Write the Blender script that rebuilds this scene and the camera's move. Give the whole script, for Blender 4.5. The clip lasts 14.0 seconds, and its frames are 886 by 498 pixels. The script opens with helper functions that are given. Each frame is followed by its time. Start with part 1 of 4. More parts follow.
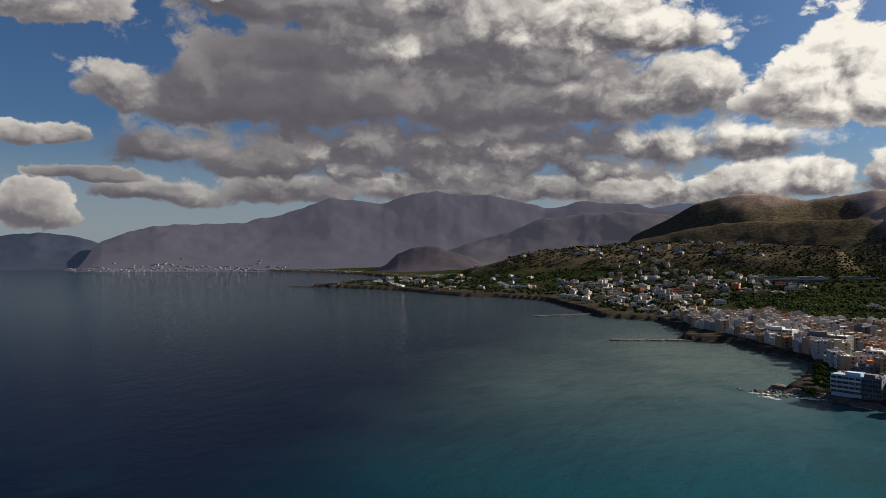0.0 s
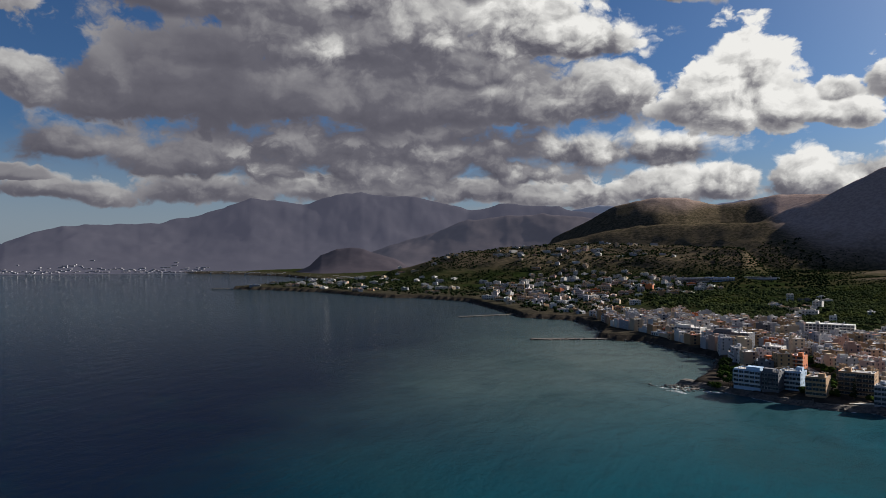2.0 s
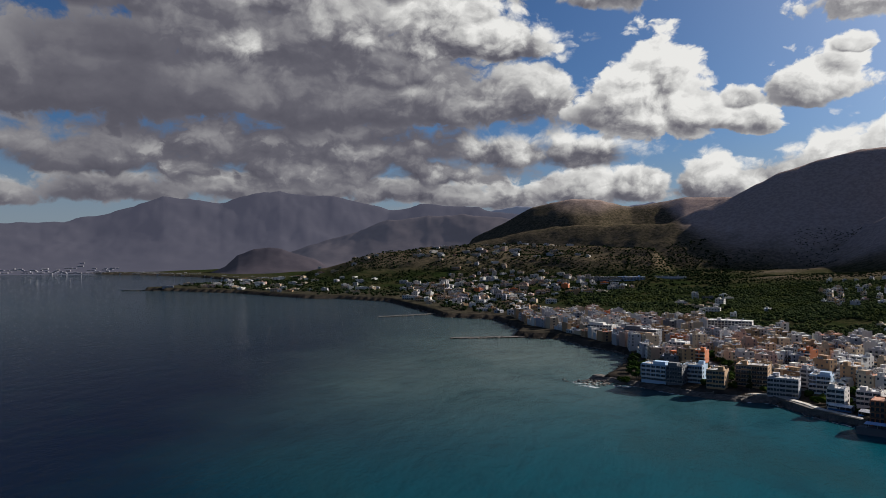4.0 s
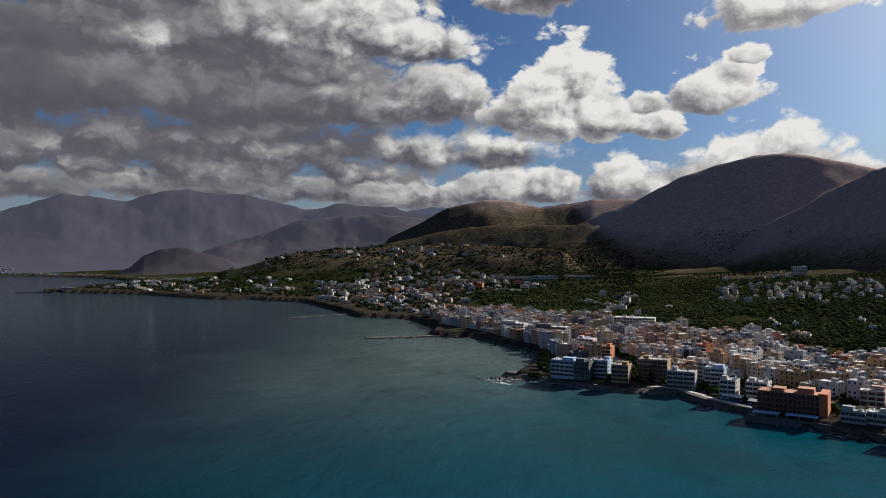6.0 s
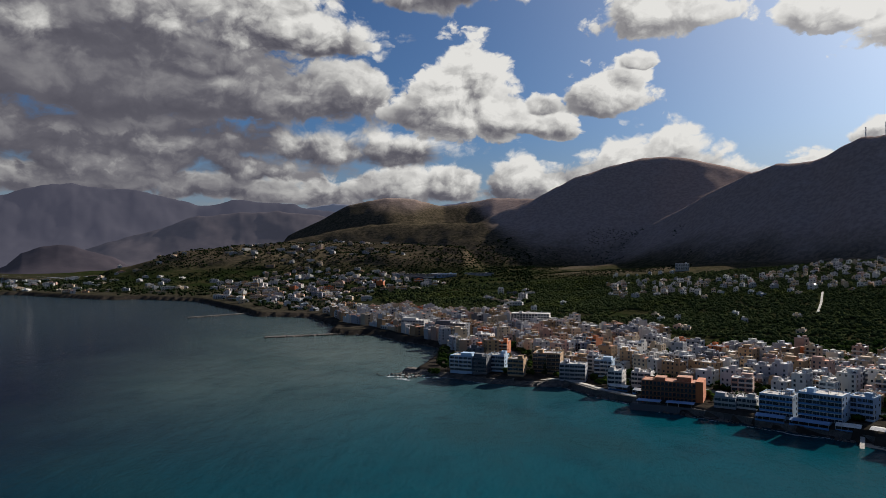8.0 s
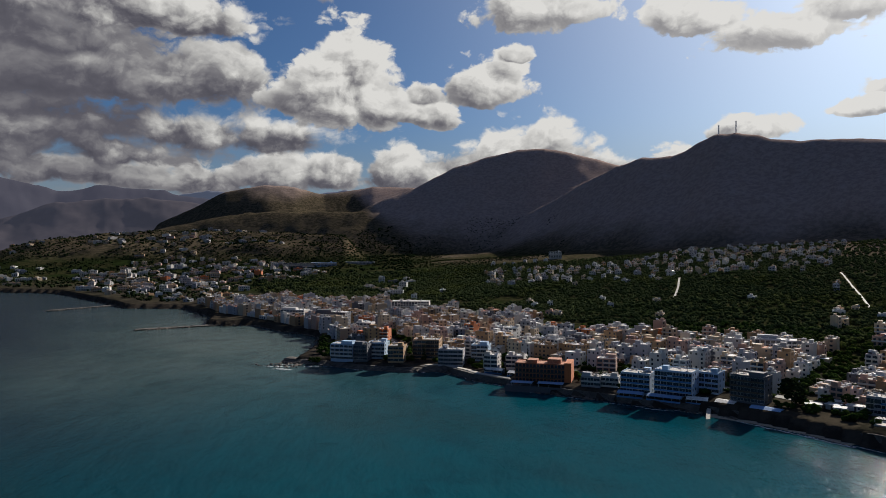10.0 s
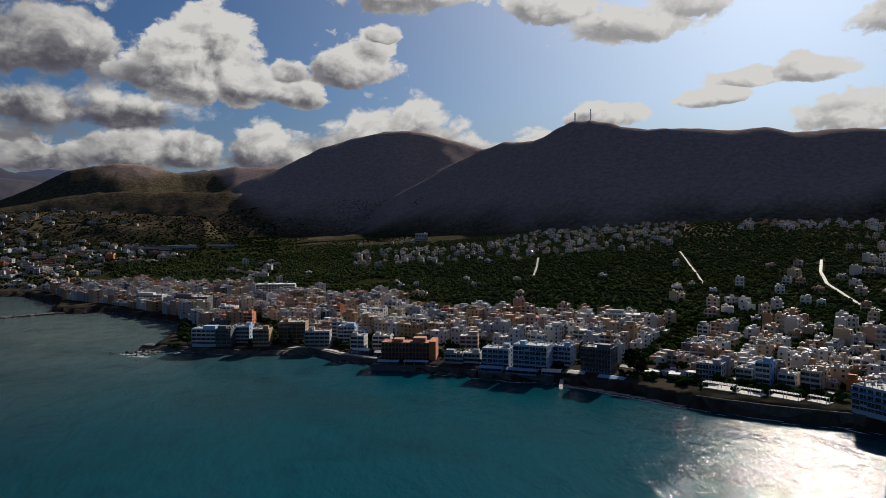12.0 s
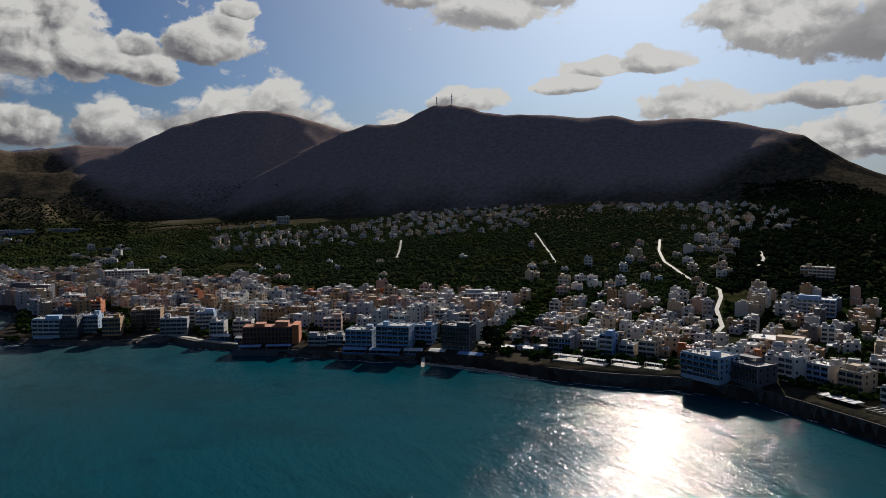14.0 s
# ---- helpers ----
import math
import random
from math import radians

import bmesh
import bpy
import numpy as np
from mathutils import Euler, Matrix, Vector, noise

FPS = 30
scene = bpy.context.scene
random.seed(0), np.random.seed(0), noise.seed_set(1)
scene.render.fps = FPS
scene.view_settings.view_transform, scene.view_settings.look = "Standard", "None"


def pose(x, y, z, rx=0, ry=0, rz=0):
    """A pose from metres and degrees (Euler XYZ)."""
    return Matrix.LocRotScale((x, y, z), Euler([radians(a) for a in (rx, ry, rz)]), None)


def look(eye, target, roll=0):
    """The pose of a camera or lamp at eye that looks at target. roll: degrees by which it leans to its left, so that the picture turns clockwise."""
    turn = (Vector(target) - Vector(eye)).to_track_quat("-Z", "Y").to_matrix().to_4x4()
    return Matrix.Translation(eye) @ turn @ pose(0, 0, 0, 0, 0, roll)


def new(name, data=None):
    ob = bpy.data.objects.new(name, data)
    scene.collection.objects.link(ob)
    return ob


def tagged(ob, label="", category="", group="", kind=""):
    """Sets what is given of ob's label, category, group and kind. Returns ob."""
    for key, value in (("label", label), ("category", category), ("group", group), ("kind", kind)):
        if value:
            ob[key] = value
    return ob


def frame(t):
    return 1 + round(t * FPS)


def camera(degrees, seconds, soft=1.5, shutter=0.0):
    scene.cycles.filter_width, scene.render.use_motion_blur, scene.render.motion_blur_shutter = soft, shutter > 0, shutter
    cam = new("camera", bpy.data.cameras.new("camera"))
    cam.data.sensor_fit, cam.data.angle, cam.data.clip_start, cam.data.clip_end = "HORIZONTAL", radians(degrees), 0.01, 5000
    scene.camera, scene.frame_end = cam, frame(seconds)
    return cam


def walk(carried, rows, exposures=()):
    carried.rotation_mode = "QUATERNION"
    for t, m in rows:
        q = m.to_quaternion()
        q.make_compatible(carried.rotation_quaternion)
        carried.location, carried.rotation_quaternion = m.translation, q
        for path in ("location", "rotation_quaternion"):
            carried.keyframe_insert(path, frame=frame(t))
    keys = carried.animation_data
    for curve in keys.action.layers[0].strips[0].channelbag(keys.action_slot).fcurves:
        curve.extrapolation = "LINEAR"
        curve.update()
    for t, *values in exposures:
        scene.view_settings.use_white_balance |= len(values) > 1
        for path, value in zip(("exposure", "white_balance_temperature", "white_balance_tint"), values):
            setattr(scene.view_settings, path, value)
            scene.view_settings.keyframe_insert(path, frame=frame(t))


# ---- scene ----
cam = camera(62.95, 14.0, soft=0.8)
# seconds, eye, turn to the left, tilt up, roll
ROWS = [
    (0.0, 0.00, 0.00, 88.00, -0.000, 0.302, 0.18),
    (0.5, -0.08, -1.72, 88.15, -1.342, 0.340, 0.20),
    (1.0, -0.15, -3.37, 88.27, -2.957, 0.379, 0.21),
    (1.5, -0.22, -4.95, 88.37, -4.495, 0.385, 0.23),
    (2.0, -0.29, -6.48, 88.45, -6.088, 0.406, 0.26),
    (2.5, -0.38, -7.98, 88.52, -7.675, 0.429, 0.28),
    (3.0, -0.48, -9.45, 88.57, -9.268, 0.424, 0.31),
    (5.5, -1.56, -16.61, 88.75, -17.484, 0.406, 0.47),
    (6.0, -1.92, -18.05, 88.78, -19.264, 0.411, 0.51),
    (6.5, -2.33, -19.50, 88.81, -21.162, 0.431, 0.54),
    (7.0, -2.80, -20.96, 88.85, -23.120, 0.457, 0.57),
    (7.5, -3.33, -22.42, 88.89, -25.159, 0.441, 0.61),
    (8.0, -3.91, -23.90, 88.93, -27.212, 0.235, 0.64),
    (10.5, -7.70, -31.27, 89.19, -39.336, -0.976, 0.77),
    (11.0, -8.61, -32.70, 89.25, -41.989, -1.354, 0.78),
    (11.5, -9.57, -34.11, 89.32, -44.608, -1.739, 0.80),
    (12.0, -10.57, -35.47, 89.37, -47.237, -2.111, 0.81),
    (12.5, -11.59, -36.78, 89.43, -49.871, -2.471, 0.82),
    (13.0, -12.65, -38.02, 89.48, -52.500, -2.802, 0.82),
    (13.5, -13.72, -39.19, 89.52, -55.228, -3.141, 0.82),
    (14.0, -14.80, -40.27, 89.56, -57.965, -3.480, 0.81),
]
walk(cam, [(t, pose(x, y, z, 0, 0, yaw) @ pose(0, 0, 0, 90 + pitch, 0, roll)) for t, x, y, z, yaw, pitch, roll in ROWS],
     [(0.0, 0.2, 7000, 10), (1.5, 0.15, 6600, 10), (3.0, 0.1, 6400, 10), (6.5, 0.0, 6500, 10), (10.5, -0.2, 6500, 10), (14.0, -0.45, 6450, 10)])

# ---- sun and sky ----
SUN_AZ, SUN_EL = 72.5, 26.0


def heading(az, el=0.0):
    a, e = radians(az), radians(el)
    return Vector((math.sin(a) * math.cos(e), math.cos(a) * math.cos(e), math.sin(e)))


sun = new("sun", bpy.data.lights.new("sun", "SUN"))
sun.data.energy, sun.data.angle, sun.data.color = 7.5, radians(0.6), (1.0, 0.92, 0.82)
sun.matrix_world = look(heading(SUN_AZ, SUN_EL) * 900, (0, 0, 0))


class Nodes:
    """Short hand for a node tree."""

    def __init__(self, tree):
        self.tree = tree
        tree.nodes.clear()

    def add(self, kind, *links):
        n = self.tree.nodes.new(kind)
        for slot, source in links:
            if isinstance(source, bpy.types.NodeSocket):
                self.tree.links.new(source, n.inputs[slot])
            else:
                n.inputs[slot].default_value = source
        return n

    def math(self, op, a, b=0.0, c=0.0, clamp=False):
        n = self.add("ShaderNodeMath", (0, a), (1, b), (2, c))
        n.operation, n.use_clamp = op, clamp
        return n.outputs[0]

    def vec(self, op, a, b=(0, 0, 0), c=(0, 0, 0)):
        n = self.add("ShaderNodeVectorMath", (0, a), (1, b), (2, c))
        n.operation = op
        return n.outputs["Value"] if op in ("LENGTH", "DOT_PRODUCT") else n.outputs["Vector"]

    def mix(self, f, a, b):
        n = self.tree.nodes.new("ShaderNodeMix")
        n.data_type = "RGBA"
        for slot, source in ((0, f), (6, a), (7, b)):
            if isinstance(source, bpy.types.NodeSocket):
                self.tree.links.new(source, n.inputs[slot])
            else:
                n.inputs[slot].default_value = (*source, 1) if slot else source
        return n.outputs[2]

    def noise(self, vector, scale, detail=4.0, rough=0.5, lac=2.0, distortion=0.0):
        return self.add("ShaderNodeTexNoise", ("Vector", vector), ("Scale", scale), ("Detail", detail), ("Roughness", rough), ("Lacunarity", lac), ("Distortion", distortion)).outputs[0]

    def span(self, value, a, b, lo=0.0, hi=1.0):
        n = self.add("ShaderNodeMapRange", (0, value), (1, a), (2, b), (3, lo), (4, hi))
        n.interpolation_type = "SMOOTHSTEP"
        return n.outputs[0]


# cloud masses: azimuth, height, half width, half height (degrees), brightness; from the farthest layer to the nearest
CLOUD_LOW = ((18, 4.2, 5, 1.8, .8), (23.5, 4.6, 3.8, 2.4, .85), (27.5, 4.8, 3.8, 2.7, .9), (32.5, 4.9, 4.2, 3.0, .9), (35.5, 4.6, 3.6, 2.2, .85), (37.5, 5.2, 3.8, 3.2, .92), (41.3, 5.6, 3.8, 3.9, .9),
             (44.5, 5.8, 3.8, 3.9, .92), (48, 5.2, 4.4, 1.9, .95), (10, 4.6, 8, 1.9, .75), (0, 4.8, 10, 2, .7), (-12, 4.6, 9, 1.8, .55), (-22, 4.4, 6, 1.5, .5))
CLOUD_LAYER = ((-22, 7.8, 5, 2.6, .46), (-14, 6.6, 7, 2.6, .42), (-7, 8.0, 6, 2.2, .54), (-1, 6.2, 7, 2.2, .60), (6, 7.4, 6, 2.6, .64), (11, 6.4, 6, 2.2, .74), (17, 7.6, 6, 2.6, .84), (23, 7.3, 5.2, 2.1, .9))
CLOUD_BANK = ((-24, 11.6, 3.4, 2.8, .56), (-19.5, 11.6, 4.8, 4.4, .40), (-15, 12, 5.5, 7, .32), (-11, 11.8, 5.5, 6, .30), (-6.5, 11.5, 5.5, 4, .36), 
              (1, 11.4, 6.5, 4.4, .42), (6, 11.6, 6.5, 4, .46), (11.5, 11.6, 6.5, 4, .56), (17, 11.8, 6, 4, .68), (20.3, 12.2, 3.4, 3.4, .8), (5, 16.5, 7.5, 4.4, .74), (12, 16.5, 7.5, 4.8, .88),
              (17.5, 15.5, 4.5, 3, .95), (-9, 18.4, 7.5, 4, .46), (0, 19.5, 8, 4, .66), (12, 21, 10, 4, .75), (-16, 19, 5.5, 3.8, .38), (27, 19.4, 6, 2.2, .85), (21, 21, 6, 3, .8), (-12, 14.8, 7, 3.4, .30), (9, 13.8, 9, 3, .54), (-3, 15.0, 5.0, 3.8, 1.0))
CUMULUS = ((26.0, 10.8, 4.0, 4.0, .9), (28.3, 12, 4.2, 5.2, .98), (31, 10.6, 3.8, 3.4, .92), (24.5, 10.4, 3.2, 2.0, .7), (34.7, 11.4, 2.2, 2.1, .92), (35.2, 9.6, 3.0, 1.5, .9),
           (38.2, 11.6, 3.0, 2.6, .95), (40, 12.2, 2.9, 3.0, .95), (-29, 17.5, 6.5, 3.2, .6), (-19.5, 18.8, 2.6, 1.8, .55), (-30.5, 8, 1.8, 1.1, .55), (-27.6, 8.1, 2.0, 1.0, .55),
           (-29.5, 3, 3.6, 2.2, .55), (-26, 5.6, 4, .8, .4), (43.5, 17.4, 5.6, 2.8, .9), (46, 19.5, 4, 2.6, .9), (42, 14.3, 1.9, .9, .85), (54.5, 16.2, 4.2, 2.4, .95),
           (60.5, 14.4, 5.8, 2.3, 1), (64.5, 15.4, 3.6, 2.2, 1), (67.5, 9.1, 2.8, .9, 1.1), (69, 10.3, 2.4, .9, 1.1), (73, 10.6, 3.4, 1.3, 1.1), (76.5, 7.3, 5.4, 1.9, 1.05), (85, 7.3, 5.4, 1.3, 1.0),
           (79, 13.8, 4.2, 2.8, 1.05), (83, 12.4, 5.5, 4.0, 1.0), (88, 11, 5, 3, .5), (87, 4.2, 7.0, 2.6, 1.0), (54.5, 6.4, 2.2, 1.1, 1.05), (58.8, 7.8, 3.6, 1.4, 1.05))

world = bpy.data.worlds.new("sky")
scene.world = world
world.use_nodes = True
W = Nodes(world.node_tree)
way = W.add("ShaderNodeTexCoord").outputs["Generated"]
split = W.add("ShaderNodeSeparateXYZ", (0, way))
az = W.math("MULTIPLY", W.math("ARCTAN2", split.outputs[0], split.outputs[1]), 57.29578)
el = W.math("MULTIPLY", W.math("ARCSINE", split.outputs[2]), 57.29578)
flat = W.add("ShaderNodeCombineXYZ", (0, az), (1, el)).outputs[0]


def billows(at, scale, detail):
    """Cauliflower heads: rounded cells on cells, stirred by noise."""
    stir = W.add("ShaderNodeTexNoise", ("Vector", at), ("Scale", .28), ("Detail", 5.0), ("Roughness", .55)).outputs["Color"]
    at = W.vec("ADD", W.vec("MULTIPLY", at, (1, 1.5, 1)), W.vec("MULTIPLY_ADD", stir, (4.4, 4.4, 0), (-2.2, -2.2, 0)))
    cells = W.add("ShaderNodeTexVoronoi", ("Vector", at), ("Scale", scale), ("Detail", detail), ("Roughness", .5), ("Lacunarity", 2.3))
    cells.voronoi_dimensions, cells.normalize, cells.feature = "2D", True, "SMOOTH_F1"
    cells.inputs["Smoothness"].default_value = .35
    return W.math("MULTIPLY", W.math("SUBTRACT", .30, cells.outputs["Distance"]), 4.5)


heads = billows(flat, .27, 3.0)
sunward = billows(W.vec("ADD", flat, (.65, .75, 0)), .27, 3.0)
relief = W.math("SUBTRACT", heads, sunward)
fine = W.math("MULTIPLY_ADD", W.noise(W.vec("MULTIPLY", flat, (1, 1.4, 1)), .55, 5.0, .6), 2.0, -1.0)
stir = W.add("ShaderNodeTexNoise", ("Vector", flat), ("Scale", .16), ("Detail", 4.0), ("Roughness", .55)).outputs["Color"]
swept = W.vec("ADD", flat, W.vec("MULTIPLY_ADD", stir, (5.0, 2.4, 0), (-2.5, -1.2, 0)))


def bank(masses, seed, start, tone, soft, clear_to):
    """One layer of cloud: flat dark bases, bright heads. Gives its cover and its light."""
    big = W.math("MULTIPLY_ADD", W.noise(W.vec("MULTIPLY_ADD", flat, (1, 2.0, 1), (seed, seed * .7, 0)), .13, 3.5, .5), 2.0, -1.0)
    field, up = start, 0.0
    for a, e, ra, re, bright in masses:
        local = W.vec("MULTIPLY_ADD", swept, (1 / ra, 1 / re, 0), (-a / ra, -e / re, 0))
        local = W.vec("MINIMUM", local, W.vec("MULTIPLY", local, (1, 1.9, 0)))
        body = W.math("SUBTRACT", 1.0, W.vec("LENGTH", local))
        here = W.math("MULTIPLY_ADD", W.math("SUBTRACT", body, field), 2.2, 0.5, clamp=True)
        tone = W.add("ShaderNodeMix", (0, here), (2, tone), (3, bright)).outputs[0]
        up = W.add("ShaderNodeMix", (0, here), (2, up), (3, W.vec("DOT_PRODUCT", local, (.25, 1, 0)))).outputs[0]
        field = W.math("MAXIMUM", field, body)
    total = W.math("ADD", field, W.math("ADD", W.math("MULTIPLY", big, .42), W.math("MULTIPLY_ADD", heads, .34, W.math("MULTIPLY", fine, .20))))
    lit = W.span(W.math("ADD", up, W.math("MULTIPLY_ADD", big, 1.1, W.math("MULTIPLY_ADD", heads, .34, W.math("MULTIPLY", fine, .30)))), clear_to - 1.6, clear_to)
    thin = W.span(total, .5, .05, 0, .3)
    light = W.math("MULTIPLY", tone, W.math("ADD", W.math("MULTIPLY_ADD", lit, .78, .22), thin))
    light = W.math("MULTIPLY_ADD", relief, W.math("MULTIPLY_ADD", tone, .42, -.14), light, clamp=True)
    return W.span(total, 0.0, soft), light


# broken cloud goes on above the view and behind it
high = W.math("MULTIPLY", W.span(el, 21, 29), W.span(W.noise(way, 2.2, 6, .55), .51, .66))
away = W.math("MULTIPLY", W.span(W.math("ABSOLUTE", W.math("SUBTRACT", az, 30)), 68, 85), W.span(W.noise(way, 3.0, 6, .55), .51, .66))
beyond = W.math("MULTIPLY_ADD", W.math("MAXIMUM", high, away), 1.3, -1.0)
stops = ((0.0, (.070, .069, .090)), (.25, (.120, .117, .140)), (.45, (.23, .225, .240)), (.7, (.48, .475, .465)), (1.0, (.78, .77, .74)))
layers = []
# grey sheets join the heads of the two lower banks
sheet = W.math("SUBTRACT", .80, W.vec("LENGTH", W.vec("MULTIPLY_ADD", swept, (1 / 26, 1 / 9, 0), (2 / 26, -15.5 / 9, 0))))
low_sheet = W.math("SUBTRACT", .95, W.vec("LENGTH", W.vec("MULTIPLY_ADD", swept, (1 / 27, 1 / 5.0, 0), (0, -8.0 / 5.0, 0))))
for masses, seed, start, tone, soft, clear_to in ((CLOUD_LOW, 31, -1.0, .6, .3, .8), (CLOUD_LAYER, 7, low_sheet, .48, .5, .9), (CLOUD_BANK, 53, sheet, .46, .3, .8), (CUMULUS, 90, beyond, .52, .2, .62)):
    cover, light = bank(masses, seed, start, tone, soft, clear_to)
    ramp = W.add("ShaderNodeValToRGB", (0, light))
    for i, (at, colour) in enumerate(stops):
        stop = ramp.color_ramp.elements[i] if i < 2 else ramp.color_ramp.elements.new(at)
        stop.position, stop.color = at, (*colour, 1)
    layers.append((cover, ramp.outputs[0]))
air = W.add("ShaderNodeTexSky")
air.sky_type, air.sun_disc = "NISHITA", False
air.sun_elevation, air.sun_rotation = radians(SUN_EL), radians(SUN_AZ)
air.altitude, air.air_density, air.dust_density, air.ozone_density = 90, 1.0, 0.7, 3.0
clear = W.vec("MULTIPLY", air.outputs[0], (0.027, 0.040, 0.057))
clear = W.mix(W.span(el, 10, 1, 0, .7), clear, (.24, .28, .33))
# the bright air round the sun
near = W.math("POWER", W.math("MAXIMUM", W.vec("DOT_PRODUCT", way, tuple(heading(SUN_AZ, SUN_EL))), 0.0), 11.0)
clear = W.vec("ADD", clear, W.vec("MULTIPLY", W.add("ShaderNodeCombineXYZ", (0, near), (1, near), (2, near)).outputs[0], (.62, .59, .54)))
sky = clear
shining = W.math("MULTIPLY", near, .55)
for cover, colour in layers:
    sky = W.mix(cover, sky, W.mix(shining, colour, (.86, .85, .83)))
back = W.add("ShaderNodeBackground", (0, sky), (1, 1.0))
W.add("ShaderNodeOutputWorld", (0, back.outputs[0]))

# ---- the lie of the land ----
# the shore, from the far end of the bay to the near end of the town
COAST = np.array([(-3300, 3000), (-2900, 3650), (-2430, 4080), (-1780, 3920), (-1136, 3700), (-561, 3209), (-326, 2904), (-120, 2350), (-349, 1873), (-261, 1819),
                  (-111, 1693), (36, 1461), (97, 1447), (184, 1333), (196, 1219), (212, 1060), (213, 987), (274, 933), (268, 800), (240, 735), (252, 716), (279, 698),
                  (281, 634), (291, 600), (291, 572), (262, 520), (232, 480), (216, 462), (229, 441), (247, 403), (263, 381), (284, 372), (281, 335), (288, 305),
                  (288, 280), (302, 250), (312, 217), (322, 196), (326, 170), (326, 139), (324, 107), (329, 80), (339, 50), (336, 15), (318, -11), (297, -40), (268, -90),
                  (240, -200), (200, -420), (60, -900), (-100, -2500)], float)
LAND = np.vstack([COAST, [(4000, -4900), (6000, 0), (6000, 6000), (-3300, 6000)]])


def to_shore(x, y):
    """Metres from the shore, inland positive."""
    x, y = np.asarray(x, float), np.asarray(y, float)
    best, inside = np.full(x.shape, 1e12), np.zeros(x.shape, bool)
    for (ax, ay), (bx, by) in zip(COAST[:-1], COAST[1:]):
        k = np.clip(((x - ax) * (bx - ax) + (y - ay) * (by - ay)) / ((bx - ax) ** 2 + (by - ay) ** 2), 0, 1)
        best = np.minimum(best, (x - ax - k * (bx - ax)) ** 2 + (y - ay - k * (by - ay)) ** 2)
    for (ax, ay), (bx, by) in zip(LAND, np.roll(LAND, -1, 0)):
        if ay != by:
            inside ^= ((ay > y) != (by > y)) & (x < (bx - ax) * (y - ay) / (by - ay) + ax)
    return np.where(inside, 1, -1) * np.sqrt(best)


def lumps(x, y, size, octaves=4, seed=0.0):
    """Value noise on numpy arrays, about -1 to 1."""
    out, amp, total = np.zeros(np.shape(x)), 1.0, 0.0
    for k in range(octaves):
        u, v = x / size * 2 ** k + seed + 17.3 * k, y / size * 2 ** k + 2.1 * seed + 9.7 * k
        i, j = np.floor(u), np.floor(v)
        fu, fv = u - i, v - j
        fu, fv = fu * fu * (3 - 2 * fu), fv * fv * (3 - 2 * fv)

        def h(a, b):
            s = np.sin(a * 127.1 + b * 311.7) * 43758.5453
            return 2 * (s - np.floor(s)) - 1
        out += amp * ((h(i, j) * (1 - fu) + h(i + 1, j) * fu) * (1 - fv) + (h(i, j + 1) * (1 - fu) + h(i + 1, j + 1) * fu) * fv)
        total += amp
        amp *= 0.5
    return out / total * 1.6


# ridges: bearing, rise over the eye (degrees), distance (metres) of the crest; width of the near and the far slope
RIDGE_WEST = (((0.3, -1.6, 2300), (3, -1.0, 2300), (5.2, -.3, 2300), (7.4, .1, 2300), (9.6, .4, 2300), (11.7, .6, 2300), (15.1, .75, 2300), (18, .8, 2280), (24, .6, 2200), (30, .2, 2000)), 520, 700)
RIDGE_BROWN = (((12, .2, 2600), (14, .7, 2600), (16, 1.2, 2600), (18.3, 1.7, 2600), (20, 2.0, 2600), (23.2, 2.3, 2560), (27.6, 2.4, 2500), (31, 2.3, 2450), (36, 1.5, 2350)), 480, 500)
HILL_ROUND = (((13, .5, 3100), (16, 2.0, 3100), (17.4, 2.7, 3100), (19.2, 3.7, 3100), (20.9, 4.1, 3100), (22.5, 4.25, 3100), (24.5, 4.15, 3100), (26.8, 3.6, 3150), (29, 4.0, 3200), (30.7, 4.3, 3200), (34.1, 4.3, 3200), (42, 3.8, 3300)), 600, 500, True)
HILL_SOUTH = (((24, .2, 2450), (27.7, 1.6, 2500), (30.7, 3, 2550), (34.1, 4.3, 2600), (37.1, 5.75, 2650), (39.9, 6.6, 2680), (42.3, 7.15, 2700), (44.2, 7.2, 2700), (46.5, 6.75, 2700), (48.3, 6.3, 2700), (50.1, 5.8, 2700), (56, 4.5, 2700)), 620, 600, True)
HILL_MAST = (((36, -.8, 2350), (40, .6, 2330), (44, 2.6, 2280), (47, 4.3, 2200), (49.9, 5.7, 2150), (51.8, 6.3, 2100), (54.1, 6.35, 2050), (55.9, 7.2, 2000), (57.2, 7.85, 1980), (58.6, 7.95, 1960), (60.3, 7.65, 1950), (62.9, 7, 1930), (65.6, 7.1, 1900),
              (69, 6.9, 1880), (71.1, 6.85, 1860), (73.2, 6.4, 1850), (75.7, 6.5, 1830), (78.8, 6.3, 1800), (81.5, 5.9, 1780), (84.8, 5.0, 1740), (85.9, 4.1, 1710), (89.3, 2.4, 1680), (96, -.5, 1650)), 530, 600, True)
HILL_CONE = (((-6, -1.2, 3300), (-4.6, -.8, 3300), (-3.8, 0, 3300), (-2.6, .5, 3300), (-1.5, .7, 3300), (-.5, .55, 3300), (.3, .3, 3300), (2.1, -.3, 3300), (4, -1.2, 3300)), 300, 300)
RANGE_MID = (((-3, -1, 3800), (1.6, .8, 3850), (5.2, 1.9, 3900), (7.8, 2.7, 3900), (9.5, 2.95, 3900), (10.9, 3.15, 3900), (12.2, 2.9, 3900), (13.9, 3.15, 3900), (15.9, 3.0, 3900), (18, 2.6, 3900), (24, 2.4, 3900)), 620, 300)
